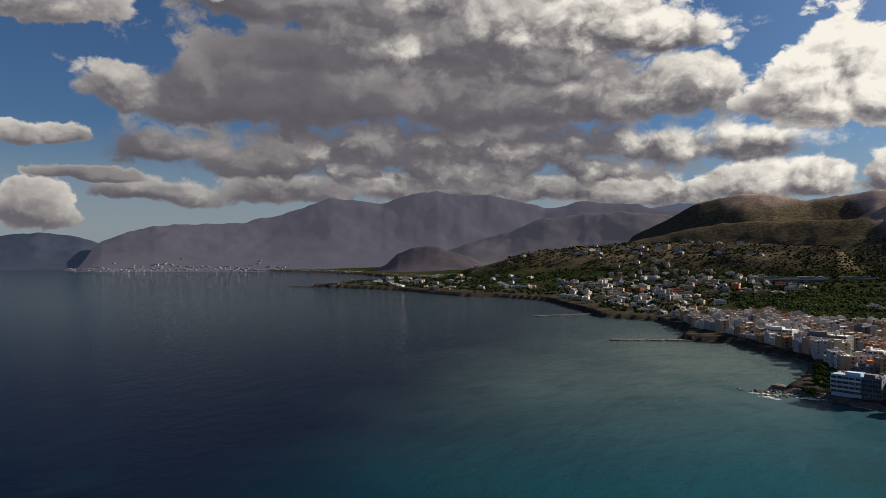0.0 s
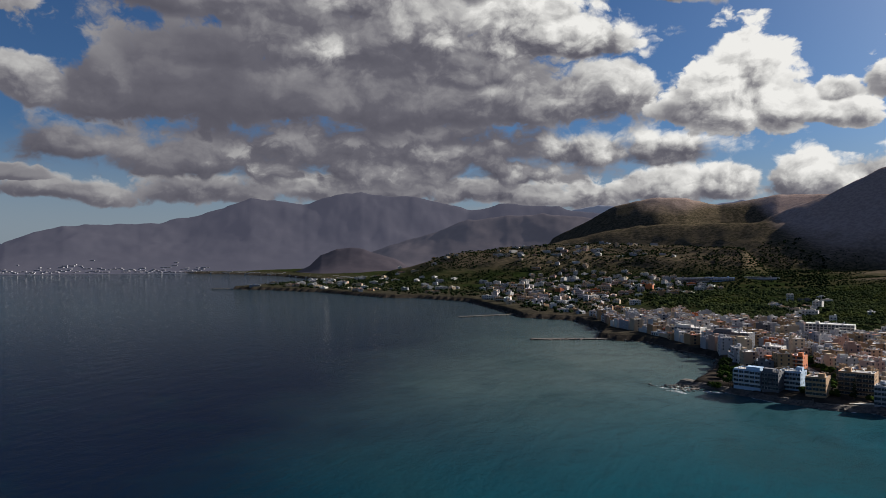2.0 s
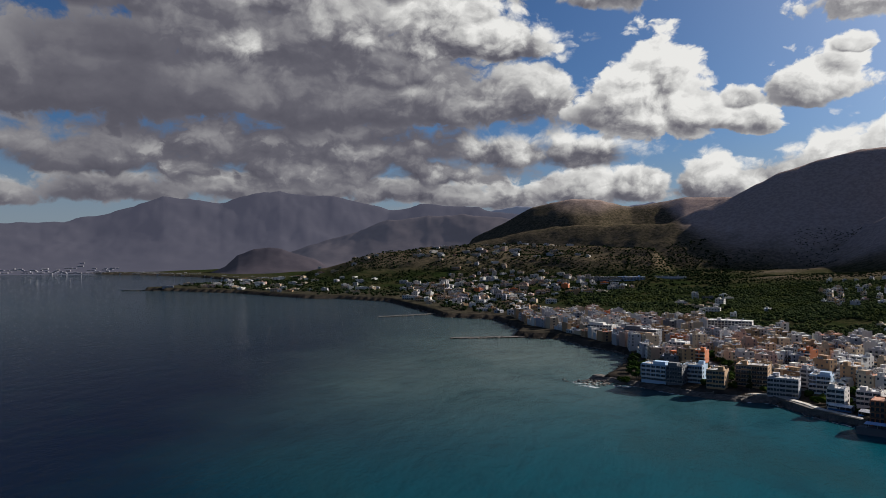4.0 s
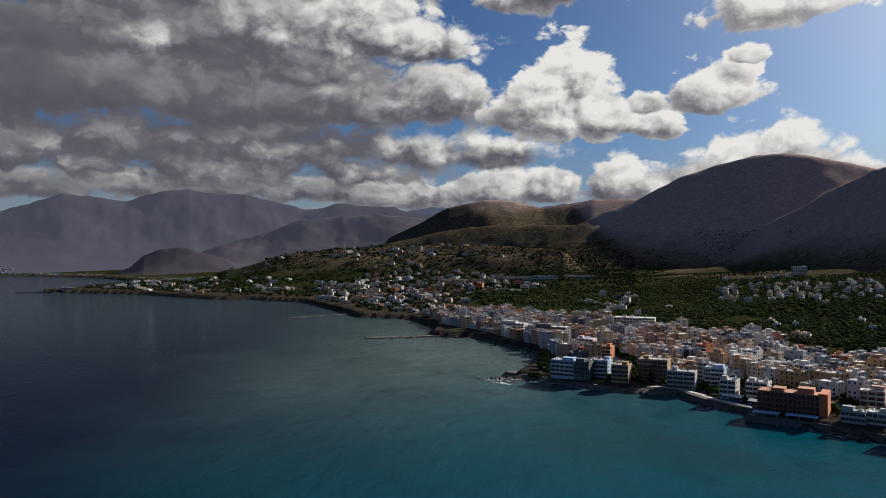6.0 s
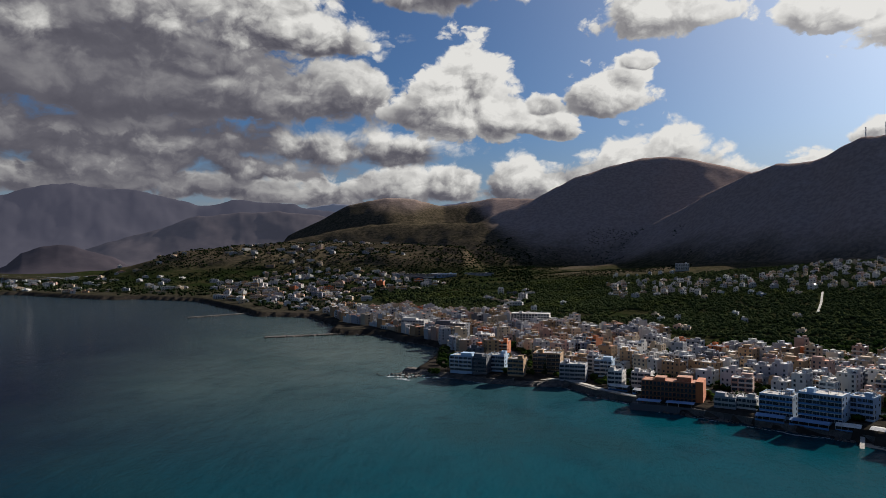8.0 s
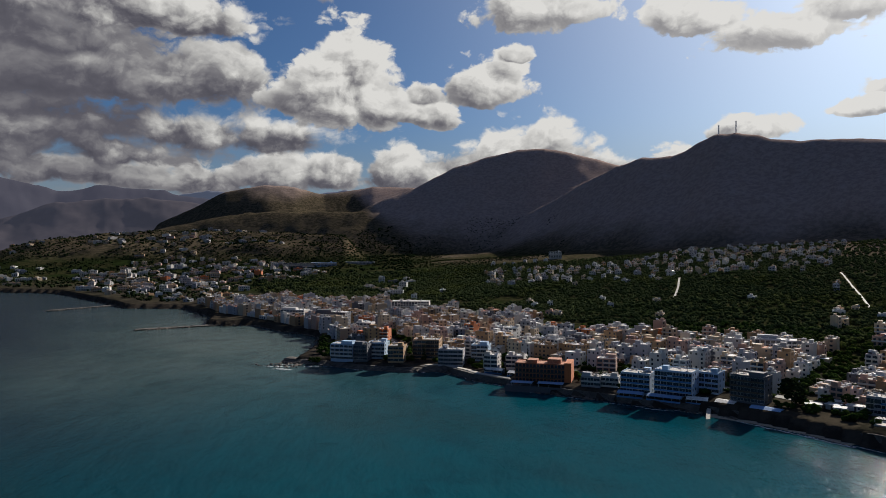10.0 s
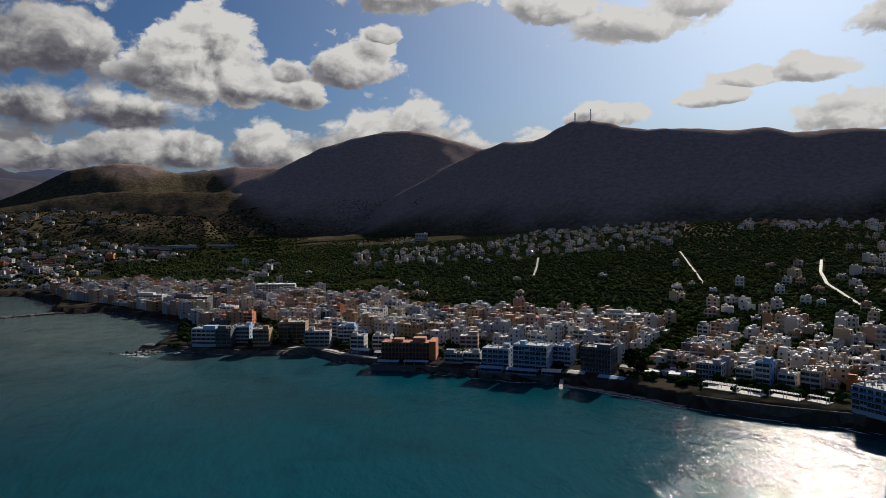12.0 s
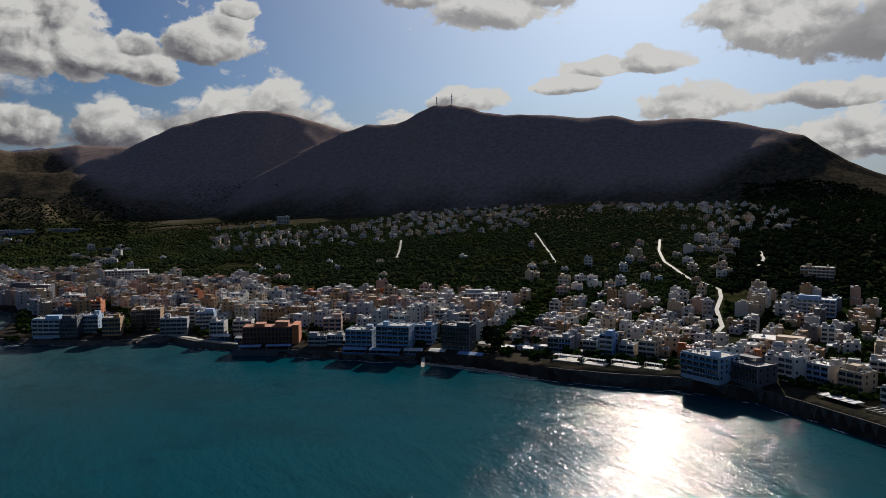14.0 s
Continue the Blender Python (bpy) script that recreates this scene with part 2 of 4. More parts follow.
RANGE_FAR = (((-27, -.6, 4550), (-26, .6, 4550), (-24.1, 1.4, 4550), (-21.9, 2.1, 4550), (-19.5, 2.15, 4550), (-17.1, 2.1, 4550), (-13.8, 2.7, 4550), (-11.2, 3.5, 4550), (-9.1, 4.2, 4550), (-6.4, 4.2, 4550), (-5.1, 4.0, 4550),
              (-3.3, 4.5, 4550), (-.6, 5.0, 4550), (.7, 4.75, 4550), (3.4, 4.7, 4550), (5.2, 4.3, 4550), (7.8, 3.6, 4550), (10.4, 4.0, 4550), (13.9, 3.9, 4550), (15.9, 3.4, 4550), (22, 2.5, 4550)), 760, 250)
RANGE_LEFT = (((-42, .9, 4750), (-36, 1.1, 4750), (-31.5, 1.2, 4750), (-29.5, 1.4, 4750), (-27.2, 1.2, 4750), (-25, .5, 4750), (-22, -.5, 4750)), 420, 120)
RANGE_PALE = (((8, 2.5, 4800), (15.9, 3.4, 4800), (18, 3.9, 4800), (19.6, 3.7, 4800), (24, 3.3, 4800), (27, 3.7, 4800), (28.5, 3.9, 4800), (31, 3.3, 4800)), 420, 120)


def ridge(spec, x, y, rough=1.0):
    line, near, far, *steep = spec
    a, e, d = np.array(line, float).T
    bearing, r = np.degrees(np.arctan2(x, y)), np.hypot(x, y)
    dist = np.interp(bearing, a, d)
    crest = 88 + dist * np.tan(np.radians(np.interp(bearing, a, e)))
    crest = crest + rough * 5 * lumps(x, y, 90, 3, 5.0)
    ends = np.clip(np.minimum(bearing - a[0] + 1.5, a[-1] + 1.5 - bearing) / 3.0, 0, 1)
    s = (r - dist) / np.where(r < dist, near, far)
    fold = lumps(x, y, 330, 4, 2.0)
    s = s + rough * (.08 if steep else .18) * fold * np.clip(np.abs(s) * 2.2, 0, 1) * np.clip(1.4 - np.abs(s), 0, 1)
    s = np.abs(s)
    if steep:
        return crest * ends * np.clip(1.05 - np.sqrt(s ** 2 + .0025), -.1, 1)
    return np.where(s < 1.4, crest * ends * np.exp(-2.1 * s ** 1.45), 0) - 25 * np.clip(s - 1, 0, 1)


def ground(x, y, hills=True):
    """Height of the land."""
    x, y = np.asarray(x, float), np.asarray(y, float)
    d = to_shore(x, y)
    flatter = np.interp(y, (700, 1400, 3000), (1.0, 0.5, 0.35))
    base = np.interp(d, (-400, -30, -2, 0, 2.5, 10, 150, 300, 500, 800, 1100, 1500, 3000), (-16, -5, -1.2, .1, 2.0, 2.8, 6.5, 18, 39, 70, 96, 120, 150))
    base = base + 2.4 * np.interp(y, (112, 128), (1, 0)) * np.clip((d - 1.5) / 4, 0, 1) * np.interp(y, (-400, -150), (0, 1))
    base = np.where(d > 150, 6.5 + (base - 6.5) * flatter, base)
    base = base + np.clip((d - 60) / 300, 0, 1) * 4 * lumps(x, y, 240, 3, 3.0)
    if hills:
        for spec in (RIDGE_WEST, RIDGE_BROWN, HILL_ROUND, HILL_SOUTH, HILL_MAST):
            h = ridge(spec, x, y)
            m = np.maximum(base, h)
            base = np.where(d > 0, m + np.maximum(0, 12 - np.abs(base - h)) ** 2 / 48, base)
    return base

# ---- materials ----


def material(name, build):
    m = bpy.data.materials.new(name)
    m.use_nodes = True
    n = Nodes(m.node_tree)
    shader = n.add("ShaderNodeBsdfPrincipled")
    surface = build(n, shader) or shader.outputs[0]
    n.add("ShaderNodeOutputMaterial", (0, surface))
    return m


def place_of(n):
    return n.add("ShaderNodeNewGeometry").outputs["Position"]


def put(n, shader, slot, source):
    if isinstance(source, bpy.types.NodeSocket):
        n.tree.links.new(source, shader.inputs[slot])
    else:
        shader.inputs[slot].default_value = source


def bumped(n, shader, height, strength, distance):
    b = n.add("ShaderNodeBump", ("Height", height), ("Strength", strength), ("Distance", distance))
    put(n, shader, "Normal", b.outputs[0])


def plaster(colour, spread=0.09, rough=0.85):
    """Weathered render: rain streaks, patches and a shade of its own for each house."""
    def build(n, s):
        p = place_of(n)
        own = n.add("ShaderNodeObjectInfo").outputs["Random"]
        patch = n.noise(p, 0.25, 4, .6)
        streak = n.noise(n.vec("MULTIPLY", p, (1.2, 1.2, .12)), 1.0, 4, .6)
        dark = tuple(c * .62 for c in colour)
        worn = n.mix(n.span(streak, .5, .78, 0, .55), colour, dark)
        worn = n.mix(n.span(patch, .5, .75, 0, .4), worn, tuple(c * .8 + .03 for c in colour))
        hsv = n.add("ShaderNodeHueSaturation", ("Color", worn), ("Value", n.math("MULTIPLY_ADD", own, spread * 4, 1 - spread * 2.6)))
        put(n, s, "Base Color", hsv.outputs[0])
        put(n, s, "Roughness", rough)
    return build


def speckled(a, b, scale, rough=0.9, bump=0.0, third=None, scale2=None):
    def build(n, s):
        p = place_of(n)
        c = n.mix(n.span(n.noise(p, scale, 6, .6), .38, .62), a, b)
        if third:
            c = n.mix(n.span(n.noise(p, scale2 or scale * 6, 4, .6), .52, .64), c, third)
        put(n, s, "Base Color", c)
        put(n, s, "Roughness", rough)
        if bump:
            bumped(n, s, n.noise(p, scale * 3, 6, .6), .8, bump)
    return build


def land_build(n, s):
    """Maquis, dry grass and grey limestone; earth along the shore, greener fields, bare and brown on the hills."""
    p = place_of(n)
    z = n.add("ShaderNodeSeparateXYZ", (0, p)).outputs[2]
    big, mid, fine = n.noise(p, .0035, 5, .55), n.noise(p, .018, 5, .6), n.noise(p, .09, 5, .7)
    scrub = n.mix(n.span(fine, .40, .58), (.110, .086, .058), (.046, .041, .026))
    scrub = n.mix(n.span(mid, .5, .68, 0, .6), scrub, (.095, .077, .052))
    fields = n.mix(n.span(mid, .42, .6), (.018, .027, .009), (.040, .038, .018))
    fields = n.mix(n.span(fine, .45, .6, 0, .8), fields, (.009, .014, .005))
    rock = n.mix(n.span(fine, .38, .62), (.36, .275, .240), (.27, .206, .182))
    rock = n.mix(n.span(n.noise(p, .03, 6, .65), .54, .7, 0, .4), rock, (.41, .33, .30))
    earth = n.mix(n.span(fine, .4, .6), (.060, .050, .040), (.030, .026, .022))
    low = n.mix(n.span(n.math("ADD", z, n.math("MULTIPLY", big, 60)), 60, 105), fields, scrub)
    low = n.mix(n.span(n.math("ADD", z, n.math("MULTIPLY", mid, 6)), 7, 14), earth, low)
    # haze over the southern hills put into paler rock, left off their dark end
    split = n.add("ShaderNodeSeparateXYZ", (0, p))
    hazed = n.math("MULTIPLY", n.span(n.math("MULTIPLY_ADD", split.outputs[1], -.62, split.outputs[0]), -240, 110, 0, 200), n.span(split.outputs[1], 60, 380))
    c = n.mix(n.span(n.math("ADD", n.math("ADD", z, hazed), n.math("MULTIPLY", big, 160)), 330, 430), low, rock)
    put(n, s, "Base Color", c)
    put(n, s, "Roughness", .95)
    s.inputs["Specular IOR Level"].default_value = 0
    bumped(n, s, n.math("ADD", fine, n.math("MULTIPLY", mid, 1.0)), .5, 3.0)


def hazy(a, b, scale, haze_glow=0.0, air=(.055, .058, .080)):
    """Bare far slopes; the lit air before them is put into colour and glow."""
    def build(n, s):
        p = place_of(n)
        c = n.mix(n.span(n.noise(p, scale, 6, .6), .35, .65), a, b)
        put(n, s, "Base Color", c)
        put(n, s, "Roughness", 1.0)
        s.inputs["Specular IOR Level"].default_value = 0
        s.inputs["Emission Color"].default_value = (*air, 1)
        s.inputs["Emission Strength"].default_value = haze_glow
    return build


def sea_build(n, s):
    """Clear water: green over the shelf along the town, dark blue over the deep of the bay."""
    p = place_of(n)
    xyz = n.add("ShaderNodeSeparateXYZ", (0, p))
    # the shelf runs beside the shore of the town and widens to the south
    off = n.math("MULTIPLY_ADD", xyz.outputs[1], -.30, xyz.outputs[0])
    off = n.math("ADD", off, n.math("MULTIPLY_ADD", n.noise(p, .006, 4, .5), 200, -100))
    shelf = n.span(off, -220, 90)
    c = n.mix(shelf, (.0001, .0050, .018), (.0003, .050, .070))
    # grey of mirrored cloud and haze, put into the colour northward and far out
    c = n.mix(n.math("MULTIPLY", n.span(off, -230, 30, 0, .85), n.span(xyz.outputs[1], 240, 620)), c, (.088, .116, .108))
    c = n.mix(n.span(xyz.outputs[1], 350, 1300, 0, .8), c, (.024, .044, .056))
    bank = n.span(n.noise(n.vec("MULTIPLY", p, (1, .5, 1)), .011, 4, .55), .44, .66)
    c = n.mix(n.math("MULTIPLY", bank, n.math("MULTIPLY", shelf, .6)), c, (.008, .036, .042))
    c = n.mix(n.math("MULTIPLY", n.span(n.noise(p, .03, 5, .6), .5, .7), .3), c, (.001, .016, .026))
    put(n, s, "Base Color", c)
    put(n, s, "Roughness", .05)
    s.inputs["IOR"].default_value = 1.33
    s.inputs["Specular IOR Level"].default_value = .006
    turned = n.add("ShaderNodeVectorRotate", ("Vector", p), ("Angle", .55)).outputs[0]
    swell = n.noise(n.vec("MULTIPLY", turned, (1, .42, 1)), .085, 4, .5, 2.0, .3)
    chop = n.noise(n.vec("MULTIPLY", turned, (1, .55, 1)), .5, 5, .65)
    h = n.math("ADD", n.math("MULTIPLY", swell, 2.8), n.math("MULTIPLY", chop, 0.9))
    wave = n.add("ShaderNodeBump", ("Height", h), ("Strength", 1.0), ("Distance", .38)).outputs[0]
    put(n, s, "Normal", wave)
    # the sparkle of the wave faces themselves
    shine = n.add("ShaderNodeBsdfGlossy", ("Roughness", .095), ("Normal", wave))
    graze = n.add("ShaderNodeFresnel", ("IOR", 1.33)).outputs[0]
    both = n.add("ShaderNodeMixShader", (0, n.math("MULTIPLY_ADD", graze, .075, .014)), (1, s.outputs[0]), (2, shine.outputs[0]))
    return both.outputs[0]


def glass_build(colour):
    def build(n, s):
        own = n.add("ShaderNodeObjectInfo").outputs["Random"]
        c = n.mix(own, colour, tuple(v * 2.2 for v in colour))
        put(n, s, "Base Color", c)
        put(n, s, "Roughness", .12)
    return build


def leaf_build(a, b, c3):
    def build(n, s):
        g = n.add("ShaderNodeNewGeometry")
        c = n.mix(g.outputs["Random Per Island"], a, b)
        c = n.mix(n.span(n.noise(g.outputs["Position"], .012, 3, .5), .5, .68), c, c3)
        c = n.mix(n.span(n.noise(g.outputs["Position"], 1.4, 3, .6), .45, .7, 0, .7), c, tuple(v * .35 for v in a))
        put(n, s, "Base Color", c)
        put(n, s, "Roughness", .9)
        s.inputs["Specular IOR Level"].default_value = 0
    return build


M = {
    "land": material("land", land_build),
    "sea": material("sea", sea_build),
    # range tints and their faint glow carry the haze of distance
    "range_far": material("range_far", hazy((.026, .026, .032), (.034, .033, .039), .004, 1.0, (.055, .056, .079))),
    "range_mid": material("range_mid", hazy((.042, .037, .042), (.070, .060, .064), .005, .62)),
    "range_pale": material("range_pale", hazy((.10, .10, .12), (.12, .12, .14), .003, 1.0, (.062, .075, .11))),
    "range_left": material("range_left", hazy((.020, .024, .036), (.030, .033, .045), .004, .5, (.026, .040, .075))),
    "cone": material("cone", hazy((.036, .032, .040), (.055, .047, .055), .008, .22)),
    "white": material("white_render", plaster((.55, .53, .50))),
    "cream": material("cream_render", plaster((.48, .37, .25))),
    "tan": material("tan_render", plaster((.37, .23, .12))),
    "pink": material("pink_render", plaster((.42, .27, .21))),
    "orange": material("orange_render", plaster((.52, .15, .045))),
    "rust": material("rust_render", plaster((.28, .10, .045))),
    "grey": material("grey_render", plaster((.34, .34, .36))),
    "slate": material("slate_render", plaster((.10, .105, .12))),
    # blue skylight on the shaded sea-front walls, put into the coat's colour
    "pale_blue": material("skylit_blue_render", plaster((.34, .47, .62))),
    "blue": material("blue_render", plaster((.22, .36, .58))),
    "roof": material("roof_screed", speckled((.36, .34, .32), (.50, .48, .45), .35, .9, 0, (.24, .22, .21), .9)),
    "roof_white": material("white_roof_coat", speckled((.62, .61, .59), (.74, .73, .71), .3, .85, 0, (.45, .44, .42), .8)),
    "tiles": material("terracotta_tiles", speckled((.36, .14, .07), (.46, .20, .11), .6, .85, 0, (.22, .09, .05), 2.0)),
    "glass": material("window_glass", glass_build((.018, .024, .034))),
    "blue_glass": material("blue_glass_rail", glass_build((.05, .12, .24))),
    "metal": material("tank_metal", speckled((.55, .56, .58), (.65, .66, .68), 2.0, .3)),
    "panel": material("solar_panel", glass_build((.012, .016, .04))),
    "timber": material("dark_timber", speckled((.05, .032, .02), (.10, .065, .04), 1.2, .7)),
    "stone": material("quay_stone", speckled((.06, .054, .048), (.10, .09, .08), .25, .9, .3, (.032, .03, .027), 1.5)),
    "paving": material("promenade_paving", speckled((.42, .38, .33), (.52, .48, .42), .3, .85, 0, (.30, .27, .23), 1.2)),
    "rock": material("shore_rock", speckled((.05, .043, .036), (.12, .10, .085), .3, .9, .4, (.028, .025, .022), 1.0)),
    "sand": material("beach_sand", speckled((.36, .30, .22), (.44, .37, .28), .2, .95)),
    "asphalt": material("asphalt", speckled((.05, .05, .05), (.075, .072, .068), .4, .8)),
    "pale_road": material("pale_concrete_road", speckled((.20, .19, .17), (.28, .26, .24), .2, .8)),
    "foam": material("surf_foam", speckled((.62, .66, .68), (.80, .82, .83), .8, .8)),
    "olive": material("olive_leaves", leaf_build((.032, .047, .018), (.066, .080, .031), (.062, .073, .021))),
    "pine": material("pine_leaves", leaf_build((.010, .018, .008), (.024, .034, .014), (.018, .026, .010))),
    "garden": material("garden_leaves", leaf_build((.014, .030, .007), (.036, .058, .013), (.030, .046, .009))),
    "bark": material("bark", speckled((.06, .045, .03), (.11, .085, .06), 1.5, .9)),
}

# ---- building blocks ----
BOX_FACES = ((0, 3, 2, 1), (4, 5, 6, 7), (0, 1, 5, 4), (1, 2, 6, 5), (2, 3, 7, 6), (3, 0, 4, 7))


def mesh_of(name, verts, faces, mat, smooth=False):
    me = bpy.data.meshes.new(name)
    me.from_pydata([tuple(v) for v in verts], [], [tuple(f) for f in faces])
    if mat:
        me.materials.append(mat)
    if smooth:
        me.polygons.foreach_set("use_smooth", [True] * len(me.polygons))
    return me


def box_mesh(name, boxes, mat):
    """Boxes (x0, y0, z0, x1, y1, z1), joined in one mesh."""
    verts, faces = [], []
    for x0, y0, z0, x1, y1, z1 in boxes:
        k = len(verts)
        verts += [(x0, y0, z0), (x1, y0, z0), (x1, y1, z0), (x0, y1, z0), (x0, y0, z1), (x1, y0, z1), (x1, y1, z1), (x0, y1, z1)]
        faces += [tuple(k + i for i in f) for f in BOX_FACES]
    return mesh_of(name, verts, faces, mat)


def part(name, mesh, parent, label="", kind=""):
    ob = new(name, mesh)
    ob.parent = parent
    return tagged(ob, label, kind=kind)


def thing(name, m, label, category, group="", kind=""):
    ob = new(name)
    ob.matrix_basis = m
    return tagged(ob, label, category, group, kind)


def shell(name, w, d, h, mat, lip=0.9, thick=0.28, foot=4.0):
    """Four walls with a parapet round a sunken flat roof; they reach down into the slope."""
    v, f = [], []
    for x, y, z in ((w, d, -foot), (w, d, h + lip), (w - 2 * thick, d - 2 * thick, h + lip), (w - 2 * thick, d - 2 * thick, h)):
        v += [(-x / 2, -y / 2, z), (x / 2, -y / 2, z), (x / 2, y / 2, z), (-x / 2, y / 2, z)]
    for k in (0, 4, 8):
        f += [(k + i, k + (i + 1) % 4, k + 4 + (i + 1) % 4, k + 4 + i) for i in range(4)]
    f.append((12, 13, 14, 15))
    return mesh_of(name, v, f, mat)


SHARED = {}


def shared(key, make):
    if key not in SHARED:
        SHARED[key] = make()
    return SHARED[key]


def ring_mesh(name, rings, mat, smooth=True):
    """A turned form: rings of (radius, height), closed at both ends."""
    n, v, f = 10, [], []
    for r, z in rings:
        v += [(r * math.cos(2 * math.pi * i / n), r * math.sin(2 * math.pi * i / n), z) for i in range(n)]
    for k in range(len(rings) - 1):
        f += [(k * n + i, k * n + (i + 1) % n, (k + 1) * n + (i + 1) % n, (k + 1) * n + i) for i in range(n)]
    f += [tuple(range(n - 1, -1, -1)), tuple(range((len(rings) - 1) * n, len(rings) * n))]
    return mesh_of(name, v, f, mat, smooth)


def heater_mesh():
    """A sloping collector on a frame."""
    v = [(-1, -.9, .25), (1, -.9, .25), (1, .7, 1.25), (-1, .7, 1.25), (-1, -.9, .33), (1, -.9, .33), (1, .7, 1.33), (-1, .7, 1.33)]
    me = mesh_of("solar_panel", v, BOX_FACES, M["panel"])
    return me


def oddments(rng, w, d, h, n):
    """Boxes of air conditioners, crates and low walls on a roof."""
    out = []
    for _ in range(n):
        x, y = rng.uniform(-w / 2 + .6, w / 2 - 1.4), rng.uniform(-d / 2 + .6, d / 2 - 1.4)
        out.append((x, y, h, x + rng.uniform(.4, 1.6), y + rng.uniform(.4, 1.4), h + rng.uniform(.4, 1.5)))
    return out


def roof_fittings(rng, home, w, d, h, many):
    """Stair head, solar heater with its tank, cistern, pergola."""
    spots = [(-.28, .2), (.27, .25), (.25, -.2), (-.25, -.22)]
    rng.shuffle(spots)
    sx, sy = spots[0]
    if rng.random() < .4:
        sw, sd, name = w * rng.uniform(.42, .6), d * rng.uniform(.42, .55), "roof_flat"
        sx, sy = math.copysign(.5 - sw / w / 2 - .04, sx), math.copysign(.5 - sd / d / 2 - .04, sy)
    else:
        sw, sd, name = min(3.4, w * .34), min(4.0, d * .34), "stair_head"
    hut = part(name, shell(name, sw, sd, 2.3, home["wall"], .15, .1, .1), home["ob"])
    hut.location = (sx * w, sy * d, h)
    part("roof_clutter", box_mesh("roof_clutter", oddments(rng, w, d, h + .05, rng.randrange(4, 9)), M[rng.choice(("roof_white", "metal", "white", "roof"))]), home["ob"], kind="stuff")
    if many > 0:
        p = part("solar_panel", shared("panel", heater_mesh), home["ob"])
        p.location, p.rotation_euler = (spots[1][0] * w, spots[1][1] * d, h), (0, 0, home["south"])
        p = part("water_tank", shared("tank", lambda: ring_mesh("water_tank", ((.1, 1.1), (.55, 1.15), (.6, 1.5), (.55, 2.0), (.1, 2.1)), M["metal"])), home["ob"])
        p.location = (spots[1][0] * w, spots[1][1] * d + 1.0, h)
    if many > 1:
        top = [(-2, -1.6, 2.3, 2, -1.45, 2.45), (-2, 1.45, 2.3, 2, 1.6, 2.45)] + [(-1.9 + k * .63, -1.6, 2.45, -1.8 + k * .63, 1.6, 2.52) for k in range(7)]
        legs = [(x, y, 0, x + .14, y + .14, 2.3) for x in (-2, 1.86) for y in (-1.6, 1.46)]
        p = part("pergola", shared("pergola", lambda: box_mesh("pergola", top + legs, M["timber"])), home["ob"], kind="stuff")
        p.location = (spots[2][0] * w, spots[2][1] * d, h)


